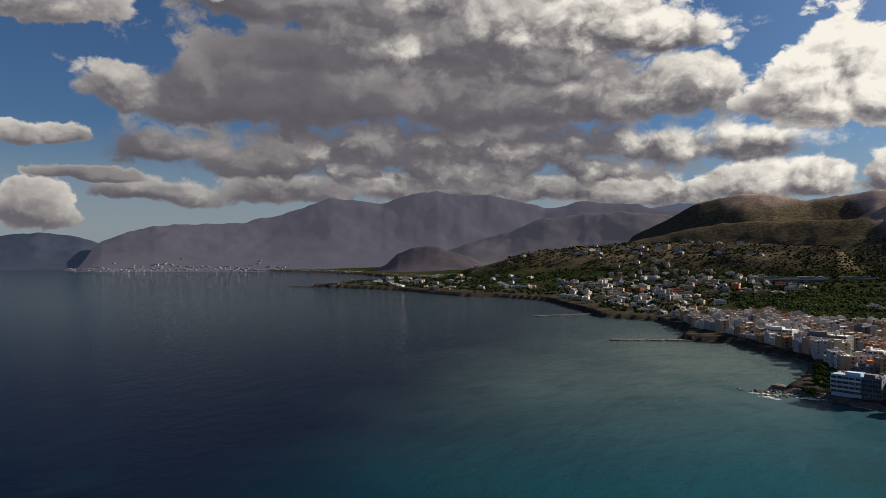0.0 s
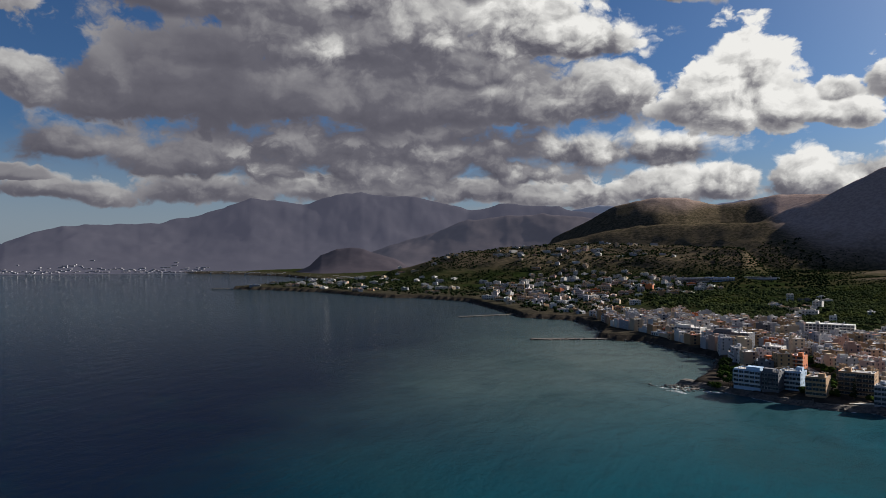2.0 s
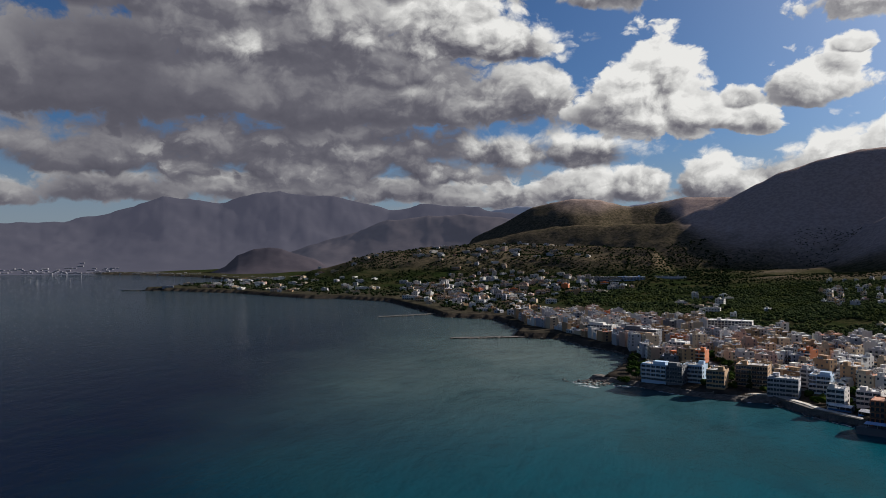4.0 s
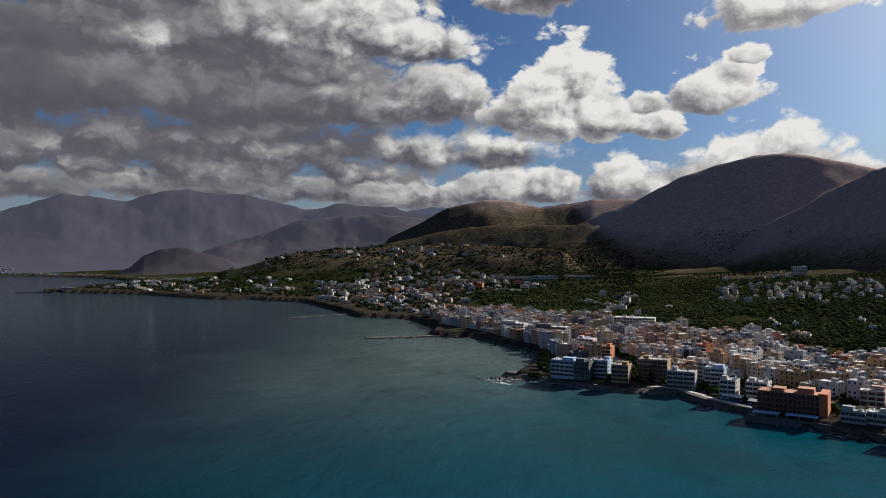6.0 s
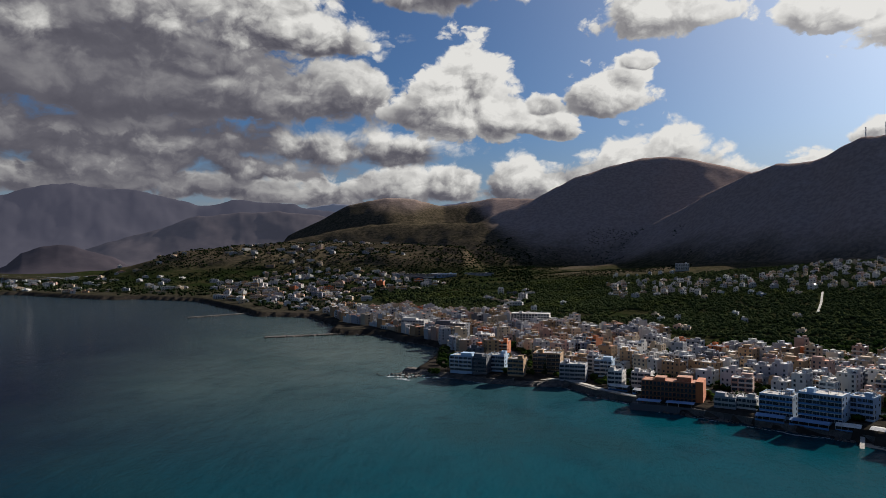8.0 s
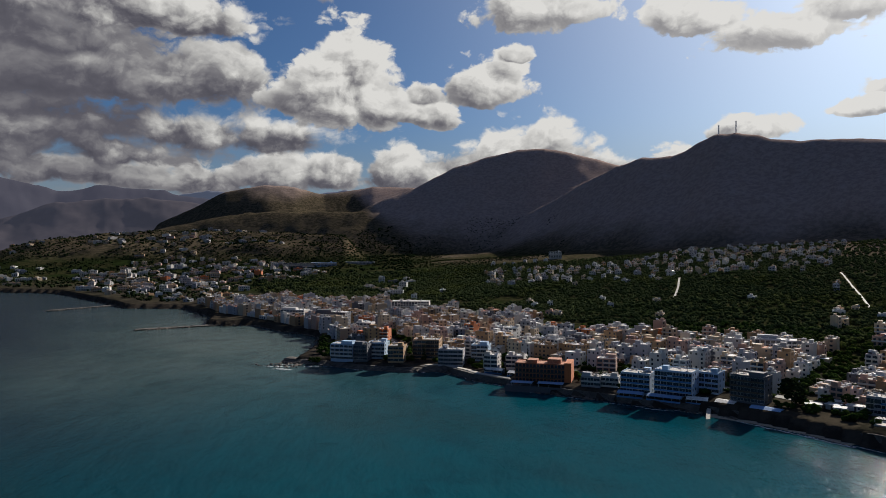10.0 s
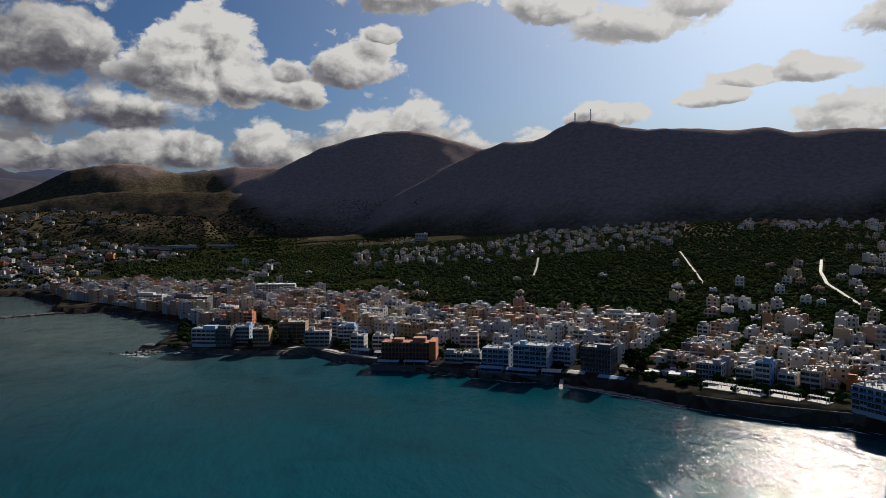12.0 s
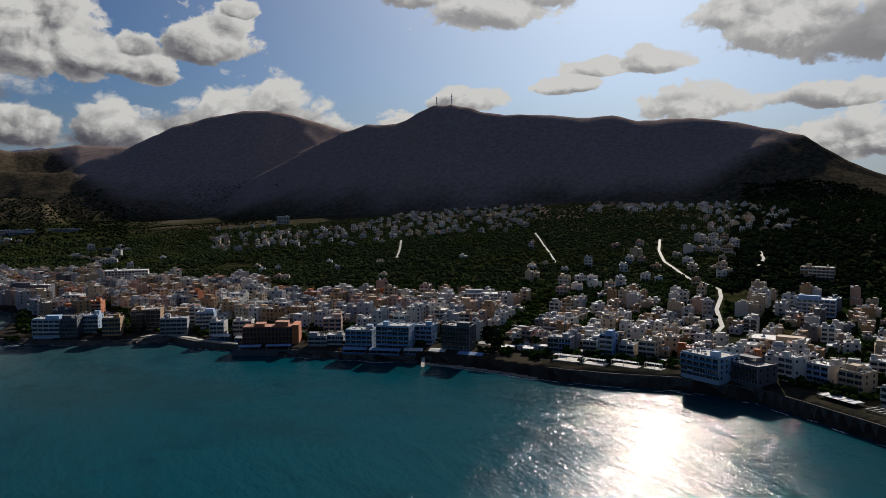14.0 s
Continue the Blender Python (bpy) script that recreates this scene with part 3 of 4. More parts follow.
def house(x, y, z, turn, w, d, floors, coat, rng, label, detail=1, roof="roof", rails="white", group="houses of the town", storey=2.7, balcony=1.2, glaze=0.5):
    """A flat-roofed house. Its front looks along its own -y."""
    h = floors * storey + .3
    ob = thing("house" if floors < 4 else "apartment_block", pose(x, y, z, 0, 0, turn), label, "house" if floors < 4 else "apartment block", group)
    home = {"ob": ob, "wall": M[coat], "south": radians(-turn - SUN_AZ + 180)}
    part("wall", shell("wall", w, d, h, M[coat], .35 if detail == 1 else .6, .28, 4.0 if detail == 1 else 1.2), ob)
    part("roof", box_mesh("roof", [(-w / 2 + .28, -d / 2 + .28, h - .2, w / 2 - .28, d / 2 - .28, h + .04)], M[roof]), ob)
    front, sides = [], []
    bays = max(2, int(w / 3.1))
    step = w / bays
    for k in range(floors):
        z0 = k * storey + .25
        for i in range(bays):
            cx = -w / 2 + (i + .5) * step
            half = step * (.5 * glaze + .12)
            low = 0.1 if k and rng.random() < .8 else .8
            front.append((cx - half, z0 + low, cx + half, z0 + 2.25))
        n = max(1, int(d / 3.8))
        for side in (-1, 1):
            for i in range(n):
                if rng.random() < .75:
                    cy = -d / 2 + (i + .5) * d / n
                    a = side * (w / 2 + .03)
                    sides.append((min(a, a - side * .2), cy - .6, z0 + .8, max(a, a - side * .2), cy + .6, z0 + 2.15))
        for i in range(bays):
            if rng.random() < .7:
                cx = -w / 2 + (i + .5) * step
                sides.append((cx - .6, d / 2 - .15, z0 + .8, cx + .6, d / 2 + .03, z0 + 2.15))
    if detail > 1:
        for x0, za, x1, zb in front:
            key = (round(x1 - x0, 2), round(zb - za, 2))

            def make(key=key):
                a, b = key[0] / 2, key[1] / 2
                return box_mesh("window", [(-a, -.05, -b, a, .1, b)], M["glass"])

            def edge(key=key):
                a, b = key[0] / 2, key[1] / 2
                return box_mesh("frame", [(-a - .07, -.1, -b - .07, -a, .05, b + .07), (a, -.1, -b - .07, a + .07, .05, b + .07), (-a, -.1, b, a, .05, b + .07), (-a, -.1, -b - .07, a, .05, -b), (-.03, -.09, -b, .03, .05, b)], M["white"])
            pane = part("window", shared(("pane", key), make), ob)
            pane.location = ((x0 + x1) / 2, -d / 2, (za + zb) / 2)
            part("frame", shared(("frame", key), edge), pane)
    else:
        sides += [(x0, -d / 2 - .03, za, x1, -d / 2 + .15, zb) for x0, za, x1, zb in front]
    part("glazing", box_mesh("glazing", sides, M["glass"]), ob, kind="stuff")
    if balcony:
        for k in range(1, floors):
            z0, b = k * storey + .25, balcony
            lo, hi = (-w / 2, w / 2) if rng.random() < .65 else (-w / 2 + step * rng.randrange(0, max(1, bays - 1)), w / 2)
            slab = [(lo, -d / 2 - b, z0 - .18, hi, -d / 2 + .002, z0)]
            if detail > 1:
                slab += [(lo + i * (hi - lo) / bays - .06, -d / 2 - b + .1, z0, lo + i * (hi - lo) / bays + .06, -d / 2 + .002, z0 + storey - .2) for i in range(bays + 1) if lo < lo + i * (hi - lo) / bays + .06 < hi + .2]
            deck = part("balcony", box_mesh("balcony", slab, M[coat if rails != "blue_glass" else "white"]), ob)
            rail = [(lo, -d / 2 - b - .03, z0 + .003, hi, -d / 2 - b + .05, z0 + .95), (lo - .03, -d / 2 - b + .06, z0 + .003, lo + .05, -d / 2 + .001, z0 + .95), (hi - .05, -d / 2 - b + .06, z0 + .003, hi + .03, -d / 2 + .001, z0 + .95)]
            part("railing", box_mesh("railing", rail, M[rails]), deck)
    roof_fittings(rng, home, w, d, h, 2 if detail > 1 else (1 if rng.random() < .7 else 0) + (rng.random() < .25))
    return ob


# ---- ground, sea and far ranges ----


def polar(name, bearings, radii, height, mat, smooth=True):
    a, r = np.meshgrid(np.radians(bearings), radii, indexing="ij")
    x, y = r * np.sin(a), r * np.cos(a)
    z = height(x, y)
    na, nr = a.shape
    verts = np.stack([x, y, z], -1).reshape(-1, 3)
    i, j = np.meshgrid(np.arange(na - 1), np.arange(nr - 1), indexing="ij")
    k = (i * nr + j).ravel()
    faces = np.stack([k, k + 1, k + nr + 1, k + nr], -1)
    me = bpy.data.meshes.new(name)
    me.vertices.add(len(verts))
    me.vertices.foreach_set("co", verts.ravel())
    me.loops.add(faces.size)
    me.loops.foreach_set("vertex_index", faces.ravel())
    me.polygons.add(len(faces))
    me.polygons.foreach_set("loop_start", np.arange(0, faces.size, 4))
    me.polygons.foreach_set("use_smooth", np.full(len(faces), smooth))
    me.update(calc_edges=True)
    me.flip_normals()
    me.materials.append(mat)
    return new(name, me)


bearings = np.concatenate([np.linspace(-180, -44, 30, endpoint=False), np.linspace(-44, 112, 860), np.linspace(112, 180, 16)[1:]])
radii = np.concatenate([[1], np.geomspace(60, 200, 8, endpoint=False), np.geomspace(200, 4930, 330)])
land = polar("ground", bearings, radii, ground, M["land"])
tagged(land, "dry green and brown coastal land with bare hills", "ground", kind="structure")
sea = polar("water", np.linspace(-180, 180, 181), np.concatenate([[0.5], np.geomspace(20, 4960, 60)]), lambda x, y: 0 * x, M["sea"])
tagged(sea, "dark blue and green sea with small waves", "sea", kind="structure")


def crags(spec, x, y):
    """A far range with small crags along its crest."""
    h = ridge(spec, x, y, .45)
    return h - 4 + 15 * np.clip(h / 200, 0, 1) * lumps(x, y, 170, 5, 7.0)


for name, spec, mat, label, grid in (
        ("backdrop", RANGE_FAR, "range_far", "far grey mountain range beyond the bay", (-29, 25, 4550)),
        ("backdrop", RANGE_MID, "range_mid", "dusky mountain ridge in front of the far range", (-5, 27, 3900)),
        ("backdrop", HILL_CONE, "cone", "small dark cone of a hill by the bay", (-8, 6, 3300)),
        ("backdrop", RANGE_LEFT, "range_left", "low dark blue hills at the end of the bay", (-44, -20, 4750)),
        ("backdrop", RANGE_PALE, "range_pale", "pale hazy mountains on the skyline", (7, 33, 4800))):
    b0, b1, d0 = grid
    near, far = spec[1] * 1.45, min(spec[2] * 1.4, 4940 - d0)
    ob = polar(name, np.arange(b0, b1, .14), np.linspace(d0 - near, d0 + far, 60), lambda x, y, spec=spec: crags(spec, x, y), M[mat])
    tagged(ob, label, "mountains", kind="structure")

# ---- shore works ----
taken = []


def level(x, y):
    return float(ground(np.array([x]), np.array([y]))[0])


def along(line, step):
    """Points at even steps along a line, with the way ahead."""
    line = np.array(line, float)
    seg = np.hypot(*np.diff(line, axis=0).T)
    s = np.concatenate([[0], np.cumsum(seg)])
    t = np.arange(0, s[-1], step)
    p = np.stack([np.interp(t, s, line[:, 0]), np.interp(t, s, line[:, 1])], -1)
    q = np.stack([np.interp(t + .5, s, line[:, 0]), np.interp(t + .5, s, line[:, 1])], -1)
    o = np.stack([np.interp(t - .5, s, line[:, 0]), np.interp(t - .5, s, line[:, 1])], -1)
    w = q - o
    return p, w / np.hypot(*w.T)[:, None]


def strip(name, line, width, mat, label, category, lift=.12, step=6.0, z=None, kind="structure"):
    """A road or path laid on the land, with a kerb's thickness."""
    p, w = along(line, step)
    side = np.stack([-w[:, 1], w[:, 0]], -1) * width / 2
    v, f = [], []
    for a in range(len(p)):
        for q in (p[a] - side[a], p[a] + side[a]):
            top = (level(*q) if z is None else z) + lift
            v += [(*q, top), (*q, top - .5)]
    for a in range(len(p) - 1):
        k = 4 * a
        f += [(k, k + 2, k + 6, k + 4), (k + 1, k, k + 4, k + 5), (k + 2, k + 3, k + 7, k + 6)]
    for q in p:
        taken.append((q[0], q[1], width / 2 + 1.8))
    ob = new(name, mesh_of(name, v, f, mat))
    return tagged(ob, label, category, kind=kind)


def stones(name, spots, mat, label, category, rng, kind="stuff"):
    """Boulders: (x, y, z, size)."""
    base = bmesh.new()
    bmesh.ops.create_icosphere(base, subdivisions=1, radius=1)
    bv = np.array([v.co[:] for v in base.verts])
    bf = np.array([[v.index for v in f.verts] for f in base.faces])
    base.free()
    V, F = [], []
    for x, y, z, s in spots:
        sc = np.array([s * rng.uniform(.7, 1.4), s * rng.uniform(.7, 1.4), s * rng.uniform(.45, .8)])
        t = rng.uniform(0, 6.28)
        j = bv * (1 + np.array([[rng.uniform(-.28, .28)] for _ in bv])) * sc
        j = np.stack([j[:, 0] * math.cos(t) - j[:, 1] * math.sin(t), j[:, 0] * math.sin(t) + j[:, 1] * math.cos(t), j[:, 2]], -1)
        F.append(bf + len(bv) * len(V))
        V.append(j + (x, y, z))
    ob = new(name, mesh_of(name, np.concatenate(V), np.concatenate(F), mat))
    return tagged(ob, label, category, kind=kind)


rng = random.Random(4)
QUAY = [(284, 372), (281, 335), (288, 305), (288, 280), (302, 250), (312, 217), (322, 196), (326, 176)]
QUAY_SOUTH = [(327, 122), (325, 107), (330, 80), (340, 50), (337, 15), (319, -11), (298, -40), (270, -90), (245, -190)]
for line in (QUAY, QUAY_SOUTH):
    p, w = along(line, 4)
    n = np.stack([-w[:, 1], w[:, 0]], -1)
    v, f = [], []
    for q, m in zip(p, n):
        a = q + 0 * m
        b = q + m * 9
        wob = rng.uniform(-.25, .25)
        t = float(np.interp(q[1], (112, 128), (5.2, 2.8))) if line is QUAY_SOUTH else 2.8
        v += [(*(a - m * (1.2 + wob)), -2), (*(a + m * .3), t), (*(a + m * .35), t + .7), (*(a + m * .75), t + .7), (*(a + m * .8), t + .2), (*b, t + .3), (*b, 0)]
    for k in range(len(p) - 1):
        f += [(7 * k + i, 7 * k + i + 1, 7 * k + i + 8, 7 * k + i + 7) for i in range(6)]
    tagged(new("quay", mesh_of("quay", v, f, M["stone"])), "grey stone sea wall with a low parapet", "sea wall", kind="structure")
# steep dark ledge under the houses of the point
p, w = along([(212, 470), (216, 462), (229, 441), (247, 403), (263, 381), (284, 372), (283, 360)], 2.0)
v, f = [], []
for q, m in zip(p, w):
    n = np.array((-m[1], m[0]))
    for out, up in ((-6.5, -1.6), (-4.5, .5), (-3.4, 1.1), (-1.8, 1.9), (-.4, 2.7), (3.5, 2.9), (7, 2.6)):
        j = n * (out + rng.uniform(-.7, .7))
        v.append((q[0] + j[0], q[1] + j[1], up + rng.uniform(-.35, .2)))
for k in range(len(p) - 1):
    f += [(7 * k + i, 7 * k + i + 1, 7 * k + i + 8, 7 * k + i + 7) for i in range(6)]
tagged(new("rock_ledge", mesh_of("rock_ledge", v, f, M["rock"])), "dark rock ledge under the houses of the point", "rocks", kind="structure")
strip("promenade", [(258, 396), (268, 384), (287, 378), (289, 350), (287, 335), (293, 306), (294, 285)], 3.6, M["paving"], "pale paved promenade along the sea wall", "promenade", .35, 3, 3.0)
# beach with its edge of surf
strip("beach", [(323, 190), (329, 165), (330, 140), (327, 118)], 15, M["sand"], "small brown sand beach below the sea wall", "beach", .25, 3, 0.0)
# rocks of the point, breakwaters and ledges
spots = []
for _ in range(150):
    t = rng.random()
    x, y = 196 + 45 * t + rng.uniform(-9, 9), 456 + rng.uniform(-18, 14) * (1 - .4 * t)
    spots.append((x, y, rng.uniform(-.7, .2), rng.uniform(.5, 1.9)))
stones("shore_rocks", spots, M["rock"], "low dark rocks awash off the point", "rocks", rng)
for tip, root in (((124, 1001), (222, 1040)), ((167, 730), (262, 722)), ((-398, 1888), (-330, 1868))):
    spots = []
    for k in range(320):
        t = rng.random()
        x, y = tip[0] + (root[0] - tip[0]) * t, tip[1] + (root[1] - tip[1]) * t
        spots.append((x + rng.uniform(-3, 3), y + rng.uniform(-5, 5), rng.uniform(-.7, .4), rng.uniform(.9, 2.0)))
    strip("breakwater_core", [tip, root], 8, M["rock"], "flat-topped core of the breakwater", "breakwater", 1.1, 4, 0.0)
    stones("breakwater", spots, M["rock"], "breakwater of piled dark boulders", "breakwater", rng)
spots = []
p, w = along(COAST[8:36], 3.0)
for q, m in zip(p, w):
    for _ in range(2):
        o = rng.uniform(-2.5, 3.5)
        spots.append((q[0] + m[1] * o, q[1] - m[0] * o, rng.uniform(-.4, .5), rng.uniform(.6, 2.0)))
p, w = along(QUAY, 2.0)
for q, m in zip(p, w):
    o = rng.uniform(.5, 5)
    spots.append((q[0] + m[1] * o, q[1] - m[0] * o, rng.uniform(-.5, .4), rng.uniform(.5, 1.6)))
stones("shore_boulders", spots, M["rock"], "dark boulders along the foot of the shore", "rocks", rng)
# surf: short broken lines of foam where the swell meets rock and sand
v, f = [], []


def foam(x, y, length, turn, wide):
    n = 9
    k = len(v)
    for i in range(n):
        t = i / (n - 1)
        half = wide * math.sin(math.pi * t) * rng.uniform(.3, 1.0)
        bend = rng.uniform(-.5, .5)
        cx, cy = x + (t - .5) * length * math.cos(turn) - bend * math.sin(turn), y + (t - .5) * length * math.sin(turn) + bend * math.cos(turn)
        v.extend([(cx + half * math.sin(turn), cy - half * math.cos(turn), .05), (cx - half * math.sin(turn), cy + half * math.cos(turn), .05)])
    f.extend([(k + 2 * i, k + 2 * i + 1, k + 2 * i + 3, k + 2 * i + 2) for i in range(n - 1)])


for _ in range(46):
    foam(rng.uniform(192, 240), rng.uniform(432, 462), rng.uniform(2, 9), rng.uniform(-.9, -.3), rng.uniform(.3, .9))
p, w = along(COAST[28:46], 7)
for q, m in zip(p, w):
    if rng.random() < .7:
        o = rng.uniform(2, 6)
        foam(q[0] + m[1] * o, q[1] - m[0] * o, rng.uniform(4, 13), math.atan2(m[1], m[0]) + rng.uniform(-.1, .1), rng.uniform(.3, .9))
for a in range(12):
    foam(320 - a * .1 + rng.uniform(-.6, .6), 186 - a * 6, 8, -1.5, .9)
tagged(new("surf", mesh_of("surf", v, f, M["foam"])), "thin white lines of surf along the shore", "surf", kind="stuff")

# ---- roads ----
strip("road", [(905, 226), (805, 198), (742, 174), (683, 141), (650, 121), (628, 104), (612, 91), (575, 82), (532, 76), (504, 68), (480, 61), (458, 60)], 3.0, M["pale_road"], "pale concrete road running down from the hills into town", "road", .3)
strip("road", [(907, 401), (848, 365), (770, 318), (692, 273)], 2.0, M["pale_road"], "pale lane climbing between the olive trees", "road", .3)
strip("road", [(803, 557), (737, 511), (659, 459)], 2.4, M["pale_road"], "short pale track in the olive grove", "road", .3)
strip("road", [(820, 94), (768, 82), (718, 80)], 3, M["pale_road"], "pale road at the edge of the southern trees", "road", .3)
strip("road", [(352, -60), (372, 20), (368, 100), (362, 200), (335, 290), (318, 380), (300, 440), (325, 520), (338, 640), (332, 760), (330, 900)], 7, M["asphalt"], "grey asphalt street behind the sea front", "road", .2)

# ---- the town ----


def free(x, y, r):
    return all((x - a) ** 2 + (y - b) ** 2 > (r + c) ** 2 for a, b, c in taken)


def claim(x, y, r):
    taken.append((x, y, r))


# sea front, north to south: middle of the front, width, depth, storeys, coat, rails, label
FRONT = (
    (241, 431, 17, 13, 4, "pale_blue", "white", -52, "blue-lit corner block with white balconies on the rocky point"),
    (249, 419, 10, 12, 4, "slate", "slate", -50, "dark grey block squeezed between white ones"),
    (262, 420, 13, 12, 4, "pale_blue", "white", -48, "blue-lit block with white balconies"),
    (265, 399, 11, 12, 4, "tan", "tan", -45, "ochre-yellow block with shallow balconies"),
    (292, 401, 19, 14, 5, "tan", "timber", -45, "tan block with dark timber balconies in tiers"),
    (293, 373, 17, 12, 4, "grey", "grey", -45, "plain grey concrete block with a blank side"),
    (299, 336, 9, 10, 4, "white", "white", -55, "slim bright white block with a blank end wall"),
    (320, 374, 12, 11, 4, "pale_blue", "white", -50, "blue-lit block with white balconies behind the sea front"),
    (314, 329, 12, 11, 3, "white", "white", -55, "small white seafront house with balconies"),
    (311, 260, 11, 9, 2, "grey", "white", -60, "low grey-green seafront house"),
    (319, 253, 11, 9, 2, "white", "white", -62, "low white seafront house with a terrace"),
    (319, 233, 16, 13, 4, "pale_blue", "blue_glass", -66, "blue-lit hotel block with blue glass balconies"),
    (329, 215, 20, 14, 5, "pale_blue", "blue_glass", -70, "wide blue-lit hotel with tiers of blue glass balconies"),
    (346, 205, 11, 11, 4, "pale_blue", "blue", -74, "narrow blue-lit block with blue railings"),
    (342, 179, 17, 12, 5, "slate", "timber", -78, "block with a dark front and a white side wall"),
    (366, 125, 13, 12, 3, "grey", "blue_glass", -80, "blue-grey block above the sea wall"),
    (373, 109, 8, 10, 2, "white", "white", -86, "white seafront house with a dark ground floor"),
    (369, 98, 7, 10, 4, "blue", "white", -88, "narrow blue-painted house with white balconies"),
    (374, 88, 8, 10, 2, "white", "white", -90, "white cafe house with a roof terrace"),
    (375, 77, 9, 10, 3, "cream", "white", -92, "cream house beside the sea wall"),
    (346, 39, 21, 16, 4, "pale_blue", "blue_glass", -112, "large blue-lit hotel with blue glass balconies by the road"),
    (347, 21, 19, 14, 3, "slate", "timber", -118, "dark block with deep timber balconies"),
    (358, 4, 8, 10, 4, "white", "white", -120, "slim white house beside dark trees"),
    (362, -9, 12, 11, 3, "white", "blue", -120, "white house with blue doors and balconies"),
    (353, -23, 11, 11, 3, "cream", "cream", -118, "cream house with two rows of windows above the sea wall"),
    (329, -41, 12, 12, 3, "white", "white", -120, "white house at the end of the sea front"),
    (320, -62, 14, 12, 3, "cream", "white", -118, "cream house at the end of the sea front"),
    (308, -88, 14, 12, 3, "white", "white", -116, "white house by the southern shore"),
)
for x, y, w, d, floors, coat, rails, turn, label in FRONT:
    r = random.Random(int(x * 7 + y))
    house(x, y, max(level(x, y), 2.8), turn, w, d, floors, coat, r, label, 2, "roof_white" if coat == "white" else "roof", rails, "sea front houses", glaze=.8)
    claim(x, y, (w + d) / 4)

# long hotels inland
for x, y, turn, w, d, floors, coat, label in (
        (705, 1520, -28, 70, 16, 4, "slate", "long dark blue-grey hotel with a white stair tower"),
        (760, 1500, -28, 60, 16, 3, "blue", "long blue hotel wing below the hills"),
        (850, 1490, -30, 70, 14, 2, "grey", "long low grey hotel building"),
        (1050, 1035, -45, 26, 18, 5, "white", "tall white building on the slope above the village"),
        (442, 650, -40, 42, 16, 5, "white", "large white block at the edge of the olive grove"),
        (325, 613, -50, 32, 14, 5, "slate", "long dark blue-grey hotel with rows of windows by the shore"),
        (317, 684, -50, 27, 14, 4, "white", "long white hotel with rows of windows"),
        (305, 514, -50, 14, 11, 5, "white", "tall white block with stepped balconies"),
        (304, 481, -48, 9, 11, 4, "orange", "narrow block with a bright orange end wall"),
        (351, 284, -55, 12, 10, 3, "pink", "pink house with a red roof behind the gardens"),
        (540, 12, -90, 24, 13, 4, "blue", "blue painted block near the southern trees"),
        (467, 236, -62, 26, 13, 5, "grey", "grey block with an overhanging white roof"),
        (680, 25, -92, 26, 12, 4, "tan", "ochre block at the edge of the trees"),
        (430, 20, -92, 30, 18, 2, "cream", "low cream building with rounded corners")):
    r = random.Random(int(x))
    house(x, y, level(x, y), turn, w, d, floors, coat, r, label, 1, "roof_white", "white", "large buildings")
    claim(x, y, w / 2)

# the rust-coloured hotel frame with its orange end wall and terrace over the water
hx, hy, hz, ht = 302, 293, 3.0, -52
hotel = thing("hotel", pose(hx, hy, hz, 0, 0, ht), "rust-brown hotel with an orange end wall and open dark galleries", "hotel", "sea front houses")
part("wall", shell("wall", 30, 14, 11.5, M["rust"], .5), hotel)
for k in range(4):
    slab = part("gallery", box_mesh("gallery", [(-15, -9.2, k * 2.9 + .2, 15, -7, k * 2.9 + .42)] + [(-15 + i * 2.14, -9.1, k * 2.9 + .42, -14.8 + i * 2.14, -8.9, k * 2.9 + 2.9) for i in range(15)], M["rust"]), hotel)
    part("railing", box_mesh("railing", [(-15, -9.16, k * 2.9 + .45, 15, -9.1, k * 2.9 + 1.3)], M["timber"]), slab)
    for i in range(14):
        pane = part("window", shared("gallery_window", lambda: box_mesh("window", [(-.8, -.06, 0, .8, .1, 2.1)], M["glass"])), hotel)
        pane.location = (-13.9 + i * 2.14, -7, k * 2.9 + .5)
part("end_wall", box_mesh("end_wall", [(15.003, -9.2, -3, 19, 7, 13.2), (15.6, -9.6, 0, 18.4, -9.2, 12.4)], M["orange"]), hotel, "bright orange end wall")
part("roof", box_mesh("roof", [(-14.7, -6.7, 11.4, 14.7, 6.7, 11.6), (-8, -5, 11.6, -2, 3, 13.6), (4, -3, 11.6, 12, 5, 14.2)], M["tiles"]), hotel)
claim(hx, hy, 11)
claim(hx + 8, hy - 10, 9)
deck = thing("terrace", pose(288, 283, .6, 0, 0, ht), "low white terrace with awnings over the water", "terrace")
part("deck", box_mesh("deck", [(-18, -4, -1.5, 18, 5, 2.2), (-18, -4.2, 2.2, 18, -4, 3.1)], M["slate"]), deck)
part("awning", box_mesh("awning", [(-15, -3.2, 4.6, -2, 4, 4.75), (1, -3, 4.8, 16, 4, 4.95)], M["blue"]), deck)
for px in (-14, -9, -3, 2, 8, 15):
    for py in (-3, 3.7):
        part("post", shared("post", lambda: box_mesh("post", [(-.08, -.08, 2.2, .08, .08, 4.6)], M["white"])), deck).location = (px, py, 0)



